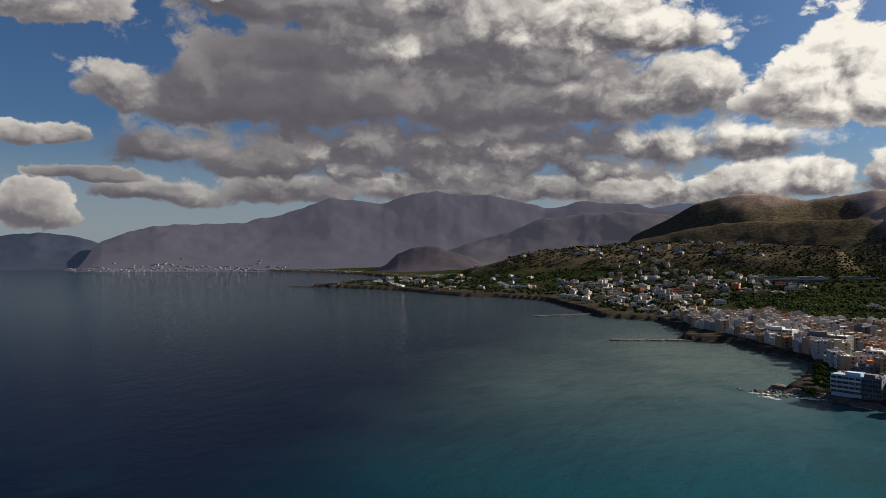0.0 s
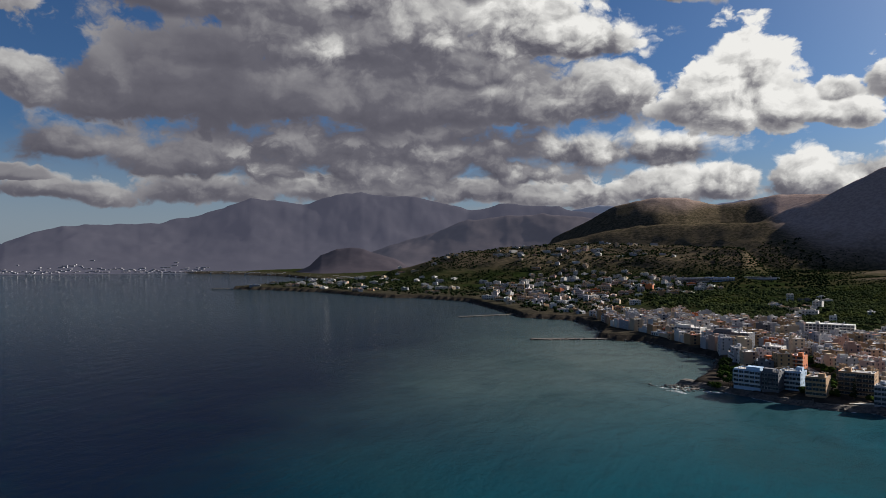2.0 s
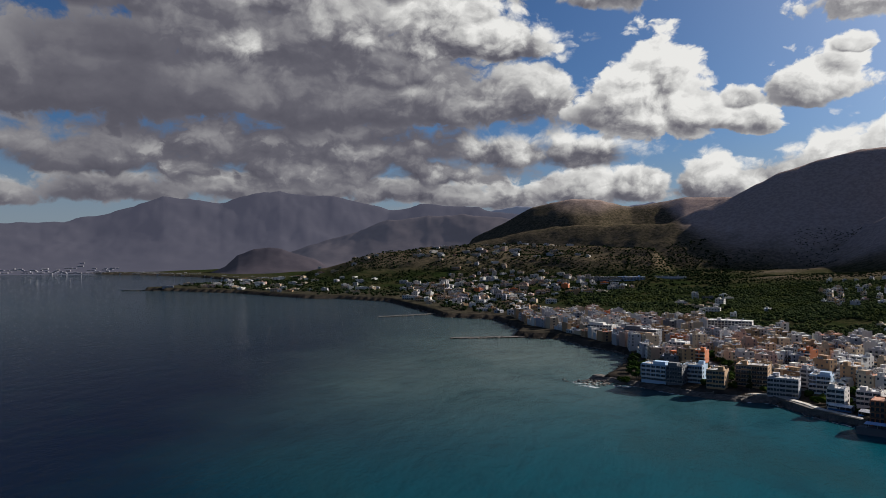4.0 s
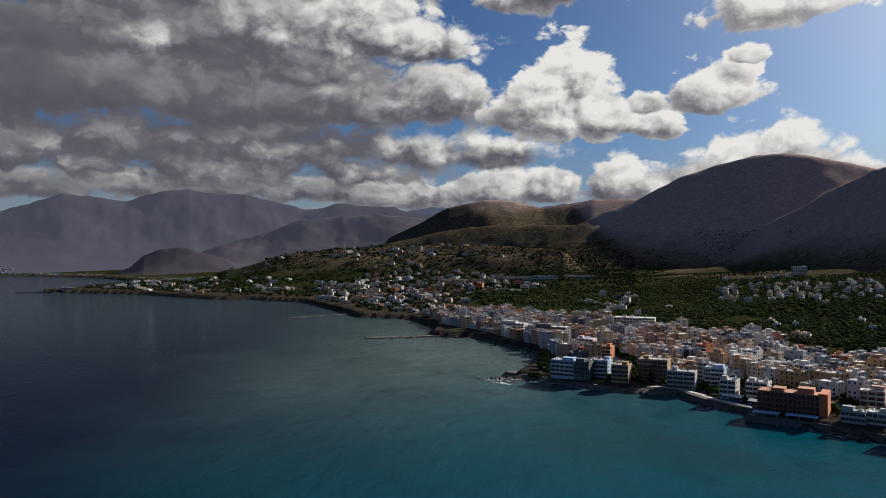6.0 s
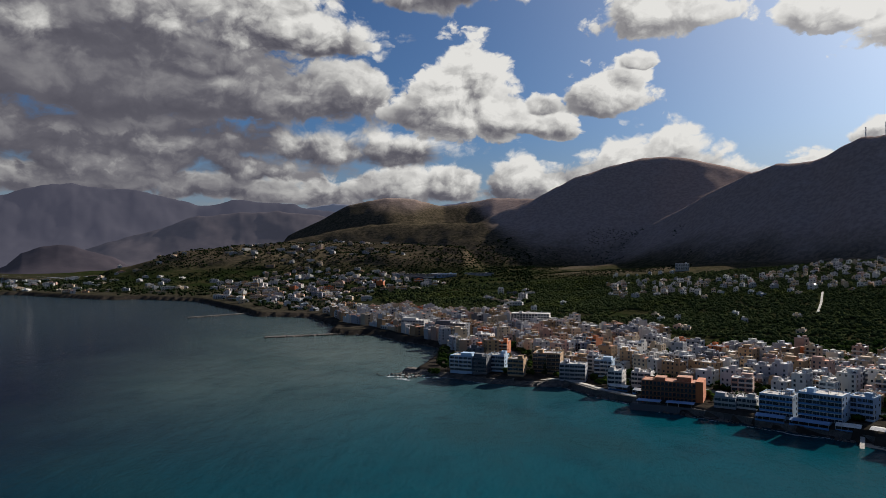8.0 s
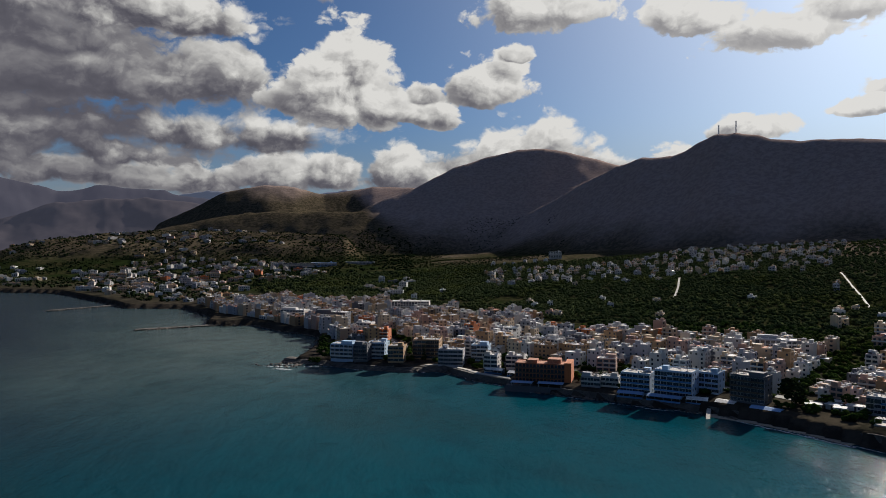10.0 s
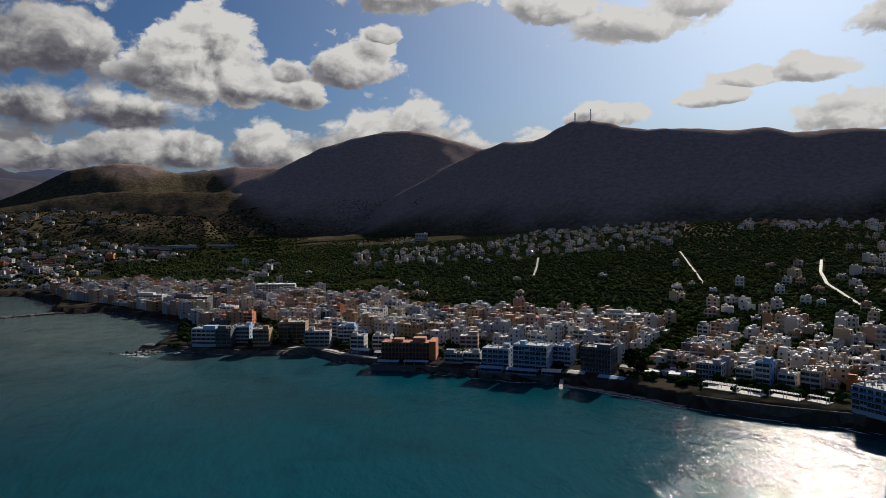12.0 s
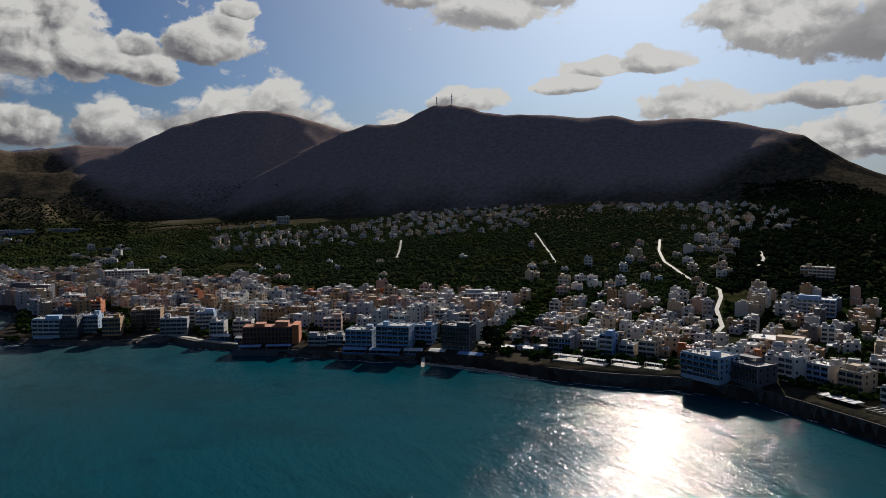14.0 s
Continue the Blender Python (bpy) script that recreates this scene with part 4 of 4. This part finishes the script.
def pavilion(x, y, turn, w, d, z, coat, top, label):
    """A low bar by the water: plinth, back wall, awning on posts."""
    ob = thing("beach_bar", pose(x, y, z, 0, 0, turn), label, "beach bar", "beach bars")
    part("plinth", box_mesh("plinth", [(-w / 2, -d / 2, -4, w / 2, d / 2, .25)], M["stone"]), ob)
    part("wall", box_mesh("wall", [(-w / 2 + .2, d / 2 - .4, .25, w / 2 - .2, d / 2 - .1, 3), (-w / 2 + .2, 0, .25, -w / 2 + .5, d / 2 - .4, 3), (w / 2 - .5, 0, .25, w / 2 - .2, d / 2 - .4, 3)], M[coat]), ob)
    part("counter", box_mesh("counter", [(-w * .3, d * .1, .25, w * .3, d * .1 + .6, 1.3)], M["timber"]), ob)
    v = [(-w / 2, -d / 2, 2.6), (w / 2, -d / 2, 2.6), (w / 2, 0, 3.6), (-w / 2, 0, 3.6), (w / 2, d / 2, 3.1), (-w / 2, d / 2, 3.1)]
    v += [(a, b, c + .12) for a, b, c in v]
    f = [(0, 3, 2, 1), (3, 5, 4, 2), (6, 7, 8, 9), (9, 8, 10, 11), (0, 1, 7, 6), (1, 2, 8, 7), (2, 4, 10, 8), (4, 5, 11, 10), (5, 3, 9, 11), (3, 0, 6, 9)]
    part("awning", mesh_of("awning", v, f, M[top]), ob)
    for k in range(5):
        part("post", shared(("bar_post"), lambda: box_mesh("post", [(-.07, -.07, .25, .07, .07, 2.66)], M["white"])), ob).location = (-w / 2 + .2 + k * (w - .4) / 4, -d / 2 + .15, 0)
    part("railing", box_mesh("railing", [(-w / 2, -d / 2, .25, w / 2, -d / 2 + .05, 1.2)], M["blue_glass"]), ob)
    return ob


for x, y, turn, w, d, coat, top, label in (
        (310, 231, -64, 14, 6, "pale_blue", "blue", "low blue bar on the sea wall below the hotels"), (317, 214, -68, 18, 6, "pale_blue", "blue", "long low blue terrace bar below the hotel"),
        (326, 200, -62, 11, 7, "slate", "roof_white", "dark beach bar with a pale pitched awning"), (332, 187, -76, 10, 7, "pale_blue", "roof_white", "small blue bar with a pale pitched awning"),
        (334, 166, -80, 15, 6, "pale_blue", "blue", "low blue bar under the dark block"), (296, 330, -62, 12, 6, "slate", "roof_white", "dark seafront bar with a white awning"),
        (300, 312, -66, 13, 6, "white", "roof_white", "white seafront bar with a pale awning")):
    pavilion(x, y, turn, w, d, 2.8, coat, top, label)
    claim(x, y, 4)
for x, y, turn, w in ((352, 152, -60, 7), (358, 145, -85, 6), (364, 137, -80, 8), (354, 140, -70, 5), (366, 148, -60, 6)):
    hut = thing("beach_hut", pose(x, y, level(x, y), 0, 0, turn), "small white hut with a flat pale roof behind the beach", "hut", "huts behind the beach")
    part("wall", shell("wall", w, 4.5, 2.5, M["white"], .05), hut)
    part("roof", box_mesh("roof", [(-w / 2 - .5, -3, 2.56, w / 2 + .5, 2.6, 2.72)], M["roof_white"]), hut)
    part("door", box_mesh("door", [(-.5, -2.31, 0, .5, -2.2, 2.1)], M["timber"]), hut)
    part("window", box_mesh("window", [(1, -2.3, .9, 2.2, -2.2, 2.0)], M["glass"]), hut)
    claim(x, y, 4)
# terraces with pale pergolas above the southern sea wall
for x, y, turn, w, d in ((343, 110, -88, 16, 10), (341, 95, -90, 12, 7), (345, 80, -95, 14, 7), (347, 66, -100, 9, 6)):
    z = level(x, y)
    ob = thing("pergola_terrace", pose(x, y, z, 0, 0, turn), "paved terrace with a pale slatted pergola on the sea wall", "terrace", "terraces on the sea wall")
    part("paving", box_mesh("paving", [(-w / 2, -d / 2, -3, w / 2, d / 2, .35)], M["paving"]), ob)
    for k in range(int(w / .9)):
        part("slat", shared(("slat", d), lambda d=d: box_mesh("slat", [(-.22, -d / 2, 2.9, .22, 0, 3.0)], M["roof_white"])), ob).location = (-w / 2 + .5 + k * .9, 0, 0)
    for px in (-w / 2 + .3, 0, w / 2 - .3):
        for py in (-d / 2 + .2, -.2):
            part("post", shared("terrace_post", lambda: box_mesh("post", [(-.1, -.1, .3, .1, .1, 2.9)], M["white"])), ob).location = (px, py, 0)
    claim(x, y, 5)
# awning roof and open timber frame along the southern quay
ob = thing("quay_awning", pose(329, -18, 5.2, 0, 0, -125), "long white awning roof on posts over the quay", "awning")
part("canopy", box_mesh("canopy", [(-9, -3.2, 2.9, 9, 3.2, 3.05)], M["roof_white"]), ob)
for k in range(6):
    part("rib", shared("rib", lambda: box_mesh("rib", [(-.1, -3.3, 3.05, .1, 3.3, 3.2)], M["grey"])), ob).location = (-8.8 + k * 3.5, 0, 0)
    for py in (-3, 3):
        part("post", shared("awning_post", lambda: box_mesh("post", [(-.1, -.1, -3, .1, .1, 2.9)], M["timber"])), ob).location = (-8.8 + k * 3.5, py, 0)
ob = thing("quay_pergola", pose(315, -38, 5.2, 0, 0, -125), "open dark frame with pale beams over the quay", "pergola")
for k in range(9):
    part("beam", shared("beam", lambda: box_mesh("beam", [(-.18, -3.6, 2.4, .18, 3.6, 2.7)], M["white"])), ob).location = (-10 + k * 2.5, 0, 0)
for py in (-3.4, 0, 3.4):
    part("rail", shared("frame_rail", lambda: box_mesh("rail", [(-10.4, -.15, 2.1, 10.4, .15, 2.4)], M["timber"])), ob).location = (0, py, 0)
for k in range(5):
    for py in (-3.4, 3.4):
        part("post", shared("awning_post", lambda: None), ob).location = (-10 + k * 5, py, -.6)
# slipway and a stone groyne beside the beach
groyne = thing("groyne", pose(318, 188, 0, 0, 0, 32), "short pale concrete slipway running into the sea", "slipway")
part("slab", mesh_of("slab", [(-8, -1, -1.5), (6, -1, -1.5), (6, 1, -1.5), (-8, 1, -1.5), (-8, -1, -.2), (6, -1, 2.6), (6, 1, 2.6), (-8, 1, -.2)], BOX_FACES, M["paving"]), groyne)

HAMLET = ("white", "cream", "pink", "tan", "grey", "orange", "slate", "roof", "roof_white", "tiles", "glass", "metal", "panel")


class Hamlet:
    """Far houses, too small to pick apart: walls with a parapet, roof hut, heater, windows, balconies, joined in one object."""

    def __init__(self):
        self.v, self.f, self.slot = [], [], []

    def block(self, m, mat, x0, y0, z0, x1, y1, z1, rise=0.0):
        k = len(self.v)
        for z in (z0, z1):
            self.v.extend(m @ Vector(q) for q in ((x0, y0, z), (x1, y0, z), (x1, y1, z + rise), (x0, y1, z + rise)))
        self.f.extend(tuple(k + i for i in q) for q in BOX_FACES)
        self.slot.extend([HAMLET.index(mat)] * 6)

    def house(self, rng, x, y, turn, w, d, k, coat):
        h, top = k * 3 + .2, rng.choice(("roof", "roof_white", "roof_white", "tiles"))
        m = pose(x, y, level(x, y), 0, 0, turn)
        self.block(m, coat, -w / 2, -d / 2, -4, w / 2, d / 2, h)
        self.block(m, top, -w / 2 + .3, -d / 2 + .3, h, w / 2 - .3, d / 2 - .3, h + .12)
        for x0, y0, x1, y1 in ((-w / 2, -d / 2, w / 2, -d / 2 + .3), (-w / 2, d / 2 - .3, w / 2, d / 2)):
            self.block(m, coat, x0, y0, h, x1, y1, h + .8)
        a, b = rng.uniform(-.4, .1), rng.uniform(-.3, 0)
        self.block(m, coat, w * a, d * b, h + .1, w * (a + .3), d * (b + .35), h + 2.3)
        if rng.random() < .7:
            self.block(m, "panel", w * .22, -d * .3, h + .5, w * .22 + 1.8, -d * .3 + 1.6, h + .6, 1.0)
            self.block(m, "metal", w * .22, -d * .3 + 1.7, h + 1.2, w * .22 + 1.8, -d * .3 + 2.3, h + 1.9)
        for q in oddments(rng, w, d, h + .1, 4):
            self.block(m, rng.choice(("white", "metal", "roof")), *q)
        bays = max(2, int(w / 3.2))
        for q in range(k):
            for i in range(bays):
                cx = -w / 2 + (i + .5) * w / bays
                self.block(m, "glass", cx - .8, -d / 2 - .05, q * 3 + .5, cx + .8, -d / 2 + .1, q * 3 + 2.4)
            for side in (-1, 1):
                ax = side * (w / 2 + .05)
                self.block(m, "glass", min(ax, ax - side * .2), -1, q * 3 + .8, max(ax, ax - side * .2), 1, q * 3 + 2.2)
            if q:
                self.block(m, coat, -w / 2, -d / 2 - 1.3, q * 3 - .1, w / 2, -d / 2 - .06, q * 3 + .1)
                self.block(m, "white", -w / 2, -d / 2 - 1.3, q * 3 + .1, w / 2, -d / 2 - 1.2, q * 3 + 1.0)

    def done(self, name, label):
        me = mesh_of(name, self.v, self.f, None)
        for key in HAMLET:
            me.materials.append(M[key])
        me.polygons.foreach_set("material_index", self.slot)
        return tagged(new(name, me), label, "houses", kind="stuff")


COATS = ("white",) * 11 + ("cream",) * 7 + ("pink",) * 3 + ("tan",) * 6 + ("grey",) * 6 + ("orange",) + ("slate",)
WORDS = {"white": "white rendered", "cream": "cream rendered", "pink": "faded pink", "tan": "tan rendered", "grey": "grey concrete", "orange": "orange painted", "slate": "dark grey", "blue": "blue painted"}
SPINE = [(300, -150), (352, -40), (352, 60), (345, 170), (322, 260), (300, 350), (270, 425), (274, 490), (300, 590), (296, 690), (280, 790), (296, 930)]
ROWS_BACK = (2, 14, 29, 42, 57, 69, 84, 96, 111, 123, 138, 150, 165, 177, 192, 204, 219, 231)
rng = random.Random(11)
p, w = along(SPINE, 1.0)
back_town = Hamlet()
for back in ROWS_BACK:
    s = rng.uniform(0, 8)
    while s < len(p) - 10:
        q, m = p[int(s)], w[int(s)]
        small = q[1] < 190
        wide, deep = (rng.uniform(5.5, 10), rng.uniform(6.5, 9.5)) if small else (rng.uniform(7, 13), rng.uniform(8, 11.5))
        if int(s / 66) != int((s + wide) / 66):
            s += 6
        off = back + rng.uniform(-1.5, 1.5)
        x, y = q[0] + m[1] * off, q[1] - m[0] * off
        depth = np.interp(y, (-150, 0, 150, 300, 420, 600, 760, 930), (240, 235, 200, 165, 190, 195, 150, 120)) + 14 * math.sin(y / 37)
        turn = math.degrees(math.atan2(-m[1], -m[0])) + 180 + rng.choice((0, 0, 0, 90, 180)) + rng.uniform(-5, 5)
        rad = (wide + deep) / 4 * .9
        s += wide + rng.uniform(.2, 2)
        if back < 20 and y < 470:
            continue
        if off > depth or rng.random() < (.3 if y < 170 else .12) or not free(x, y, rad) or to_shore(np.array([x]), np.array([y]))[0] < 7:
            continue
        coat = rng.choice(COATS)
        if back < 125 and y < 600:
            floors = rng.choice((2, 2, 3, 3, 4, 4, 5) if y > 170 else (1, 1, 2, 2, 2, 3, 3))
            label = f"{WORDS[coat]} flat-roofed {'block' if floors > 3 else 'house'} of {floors} storeys"
            house(x, y, level(x, y), turn, wide, deep, floors, coat, rng, label, 1, rng.choice(("roof", "roof", "roof_white", "roof_white", "roof_white", "tiles")), rng.choice((coat, "white", "white", "timber")))
        else:
            back_town.house(rng, x, y, turn, wide, deep, rng.choice((1, 2, 2, 3, 3, 4)), coat)
        claim(x, y, rad)
back_town.done("back_town", "tightly packed white, cream and tan flat-roofed houses of the back streets")

# ---- villages on the slopes and houses among the trees ----


def scatter(name, n, bear, dist, label, sizes=(8, 16), floors=(1, 2, 2, 3), clump=0.0, hues=COATS, seed=1):
    rng, place = random.Random(seed), Hamlet()
    made, tries = 0, 0
    while made < n and tries < n * 40:
        tries += 1
        a, r = rng.uniform(*bear), rng.uniform(*dist)
        x, y = r * math.sin(radians(a)), r * math.cos(radians(a))
        wide = rng.uniform(*sizes)
        deep = min(rng.uniform(8, 12), wide * 1.1)
        if float(lumps(np.array([x]), np.array([y]), 260, 2, 8.0)[0]) < clump or not free(x, y, wide * .55):
            continue
        if to_shore(np.array([x]), np.array([y]))[0] < 13:
            continue
        turn = rng.uniform(0, 360) if rng.random() < .4 else -a + rng.uniform(-15, 15)
        place.house(rng, x, y, turn, wide, deep, rng.choice(floors), rng.choice(hues))
        claim(x, y, wide * .55)
        made += 1
    place.done(name, label)


PALE = ("white",) * 5 + ("cream",) * 4 + ("grey",) * 3 + ("tan", "pink")
scatter("hill_village", 290, (40, 66), (1000, 1400), "white houses of the village on the slope", (4.5, 8), (1, 2, 2), clump=-.2, hues=PALE, seed=2)
scatter("hill_village", 150, (70, 85), (1000, 1380), "white houses of the southern village on the slope", (4.5, 8), (1, 2, 2), clump=-.1, hues=PALE, seed=3)
scatter("grove_houses", 24, (32, 70), (640, 1000), "single houses in the olive grove", (5, 9), (1, 1, 2), clump=-1, hues=PALE, seed=4)
scatter("edge_houses", 26, (66, 77), (560, 950), "houses in the trees above the town", (6, 10), clump=-1.5, hues=PALE, seed=5)
scatter("road_houses", 26, (77.5, 82), (620, 930), "houses along the road above the town", (6, 11), clump=-1.5, hues=PALE, seed=12)
scatter("shore_villas", 55, (9, 21), (930, 1420), "low houses close to the northern shore", (7, 18), (1, 1, 2), -1.5, COATS, 9)
scatter("villas", 200, (9, 34), (950, 1900), "low villas and hotels among dark trees", (7, 20), (1, 1, 2, 2, 3), -.4, COATS, 6)
scatter("hillside_villas", 70, (9, 24), (1750, 2300), "villas and red-roofed houses on the low hill", (9, 24), (1, 2, 2), -.2, PALE, 7)
scatter("headland_houses", 75, (-9, 7), (1500, 2350), "low white houses on the headland", (10, 30), (1, 2, 2), -.6, PALE, 8)

# specks of the town across the bay
verts, faces = [], []
rng = random.Random(21)
spread, reach = np.meshgrid(np.radians(np.linspace(-32, 3, 320)), np.arange(2450.0, 4900.0, 40.0), indexing="ij")
far_x, far_y = reach * np.sin(spread), reach * np.cos(spread)
far_z = np.maximum(ground(far_x, far_y, False), np.maximum(crags(RANGE_FAR, far_x, far_y), crags(RANGE_MID, far_x, far_y)))
for row in range(len(far_z)):
    dry = np.nonzero(far_z[row] > 1.5)[0]
    k = int(dry[0] + min(abs(rng.gauss(0, 3)), 9)) if len(dry) else far_z.shape[1]
    if k >= far_z.shape[1] or not 1 < far_z[row, k] < 60:
        continue
    x, y, z = float(far_x[row, k]), float(far_y[row, k]), float(far_z[row, k])
    w, d, h = rng.uniform(8, 26), rng.uniform(8, 14), rng.uniform(2, 4.5)
    k = len(verts)
    verts += [(x + i * w / 2, y + j * d / 2, z + e) for e in (-3, h) for i, j in ((-1, -1), (1, -1), (1, 1), (-1, 1))]
    faces += [tuple(k + i for i in f) for f in BOX_FACES]
tagged(new("far_town", mesh_of("far_town", verts, faces, M["grey"])), "white houses of a distant town along the bay", "town", kind="stuff")

# ---- trees ----


def clumps(name, spots, mat, label, rng, lobes=3, kind="stuff", category="trees"):
    """Crowns of several ragged lobes each: (x, y, z, radius)."""
    base = bmesh.new()
    bmesh.ops.create_icosphere(base, subdivisions=1, radius=1)
    bv = np.array([v.co[:] for v in base.verts])
    bf = np.array([[v.index for v in f.verts] for f in base.faces])
    base.free()
    g = np.random.default_rng(rng.randrange(10 ** 6))
    s = np.array(spots)
    V, F = [], []
    for k in range(lobes):
        o = g.normal(0, .42, (len(s), 3)) * s[:, 3:4] * (1, 1, .4)
        size = s[:, 3] * g.uniform(.45, .8, len(s))
        t = g.uniform(0, 6.28, len(s))
        v = bv[None] * g.uniform(.62, 1.3, (len(s), len(bv), 1)) * size[:, None, None] * np.array([1, 1, .8])
        c, n = np.cos(t)[:, None], np.sin(t)[:, None]
        v = np.stack([v[..., 0] * c - v[..., 1] * n, v[..., 0] * n + v[..., 1] * c, v[..., 2]], -1)
        v += (s[:, :3] + o + np.stack([0 * t, 0 * t, s[:, 3] * .75], -1))[:, None]
        V.append(v.reshape(-1, 3))
        F.append((bf[None] + (np.arange(len(s)) * len(bv))[:, None, None]).reshape(-1, 3) + k * len(s) * len(bv))
    verts, faces = np.concatenate(V), np.concatenate(F)
    me = bpy.data.meshes.new(name)
    me.vertices.add(len(verts))
    me.vertices.foreach_set("co", verts.ravel())
    me.loops.add(faces.size)
    me.loops.foreach_set("vertex_index", faces.ravel())
    me.polygons.add(len(faces))
    me.polygons.foreach_set("loop_start", np.arange(0, faces.size, 3))
    me.update(calc_edges=True)
    me.materials.append(mat)
    return tagged(new(name, me), label, category, kind=kind)


g = np.random.default_rng(5)


def grove(n, bear, dist, low, gap, size):
    a, r = g.uniform(*bear, n), np.sqrt(g.uniform(dist[0] ** 2, dist[1] ** 2, n))
    x, y = r * np.sin(np.radians(a)), r * np.cos(np.radians(a))
    keep = (to_shore(x, y) > low) & (lumps(x, y, 120, 3, 6.0) > gap)
    for a, b, c in taken:
        keep &= (x - a) ** 2 + (y - b) ** 2 > (c + 1.5) ** 2
    x, y = x[keep], y[keep]
    return np.stack([x, y, ground(x, y) - .3, g.uniform(*size, len(x))], -1)


def town_edge(s):
    """Only what lies behind the town."""
    depth = np.interp(s[:, 1], (-150, 0, 150, 300, 420, 600, 760, 930), (250, 245, 210, 175, 200, 200, 155, 125))
    return s[to_shore(s[:, 0], s[:, 1]) > depth + 14]


rng = random.Random(3)
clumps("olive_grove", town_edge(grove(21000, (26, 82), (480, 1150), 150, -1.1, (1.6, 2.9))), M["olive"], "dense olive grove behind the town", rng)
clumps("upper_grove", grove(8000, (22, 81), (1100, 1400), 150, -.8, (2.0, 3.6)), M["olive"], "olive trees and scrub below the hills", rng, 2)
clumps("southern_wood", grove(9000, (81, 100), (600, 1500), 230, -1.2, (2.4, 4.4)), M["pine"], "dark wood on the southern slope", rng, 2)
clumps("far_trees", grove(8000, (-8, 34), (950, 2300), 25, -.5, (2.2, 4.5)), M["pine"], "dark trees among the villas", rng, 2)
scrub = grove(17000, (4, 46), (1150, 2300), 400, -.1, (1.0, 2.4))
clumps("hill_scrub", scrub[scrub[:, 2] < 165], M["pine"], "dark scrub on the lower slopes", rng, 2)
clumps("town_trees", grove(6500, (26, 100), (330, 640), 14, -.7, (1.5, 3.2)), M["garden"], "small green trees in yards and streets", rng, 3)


def tree(x, y, height, spread, kind, label):
    """Tapered trunk, limbs and a crown of many ragged clumps."""
    r = random.Random(int(x * 13 + y))
    z = level(x, y)
    ob = thing("cypress_tree" if kind == "cypress" else "tree", pose(x, y, z), label, "tree", "trees of the sea front")
    rings = ((.35, -1), (.28, height * .2), (.2, height * .5), (.08, height * .8))
    part("trunk", ring_mesh("trunk", rings, M["bark"]), ob)
    spots = []
    if kind == "cypress":
        for k in range(46):
            t = r.random()
            q = spread * (1 - t) ** .7 * r.uniform(.2, 1) * .6
            a = r.uniform(0, 6.28)
            spots.append((q * math.cos(a), q * math.sin(a), .6 + t * (height - 1.0), spread * (.55 - .38 * t)))
    else:
        for k in range(5):
            a = k * 1.26 + r.uniform(-.3, .3)
            limb = part("limb", shared("limb", lambda: ring_mesh("limb", ((.16, 0), (.1, 1.6), (.05, 3.2)), M["bark"])), ob)
            limb.location, limb.rotation_euler = (0, 0, height * .4), (.8 * math.sin(a), -.8 * math.cos(a), 0)
        for k in range(60):
            a, q, t = r.uniform(0, 6.28), spread * math.sqrt(r.random()), r.random()
            spots.append((q * math.cos(a), q * math.sin(a), height * .4 + t * height * .5 * (1 - .5 * (q / spread) ** 2), spread * r.uniform(.16, .34)))
    crown = clumps("crown", spots, M["pine" if kind != "garden" else "garden"], "", r, 2, "", "")
    crown.parent = ob
    return ob


for x, y, height, spread, kind, label in (
        (299, 302, 17, 2.2, "cypress", "tall dark cypress between the houses"), (352, 163, 13, 6, "pine", "broad dark pine behind the beach"), (345, 158, 9, 4.5, "pine", "dark pine beside the beach wall"),
        (238, 462, 5, 4, "garden", "low dark bush on the rocky shore"), (247, 478, 6, 4, "garden", "low dark bush on the rocky shore"), (257, 497, 6, 4, "pine", "dark tree above the rocky shore"), (266, 512, 7, 4, "garden", "green tree above the rocky shore"),
        (224, 446, 6, 4, "garden", "dark bushy tree on the rocky point"), (231, 441, 5, 3.5, "garden", "dark bushy tree on the rocky point"), (270, 404, 12, 2, "cypress", "dark cypress between seafront houses"),
        (280, 388, 13, 2, "cypress", "dark cypress between seafront houses"), (254, 430, 10, 1.8, "cypress", "slim dark cypress by the white blocks"), (322, 262, 7, 4, "garden", "green garden tree on the sea front"),
        (334, 255, 6, 3.5, "garden", "green garden tree on the sea front"), (361, 150, 6, 3.5, "garden", "green tree by the beach huts"), (367, 142, 7, 3.5, "garden", "green tree by the beach huts"),
        (352, 14, 9, 3.5, "pine", "dark tree beside the white house"), (372, 0, 8, 3.5, "pine", "dark tree behind the sea front"), (360, -30, 8, 4, "garden", "green tree by the southern houses")):
    tree(x, y, height, spread, kind, label)

# ---- masts on the hill ----
for a, tall in ((58.6, 34), (57.4, 24)):
    x, y = 1965 * math.sin(radians(a)), 1965 * math.cos(radians(a))
    mast = thing("radio_mast", pose(x, y, level(x, y) - 1), "thin lattice radio mast on the summit", "mast", "masts on the summit")
    for sx in (-1, 1):
        for sy in (-1, 1):
            part("leg", box_mesh("leg", [(sx * .8 - .3, sy * .8 - .3, 0, sx * .8 + .3, sy * .8 + .3, tall)], M["metal"]), mast)
    for k in range(4):
        part("collar", shared("collar", lambda: box_mesh("collar", [(-1.6, -1.6, 0, 1.6, 1.6, .5)], M["metal"])), mast).location = (0, 0, tall * (k + 1) / 4 - .5)
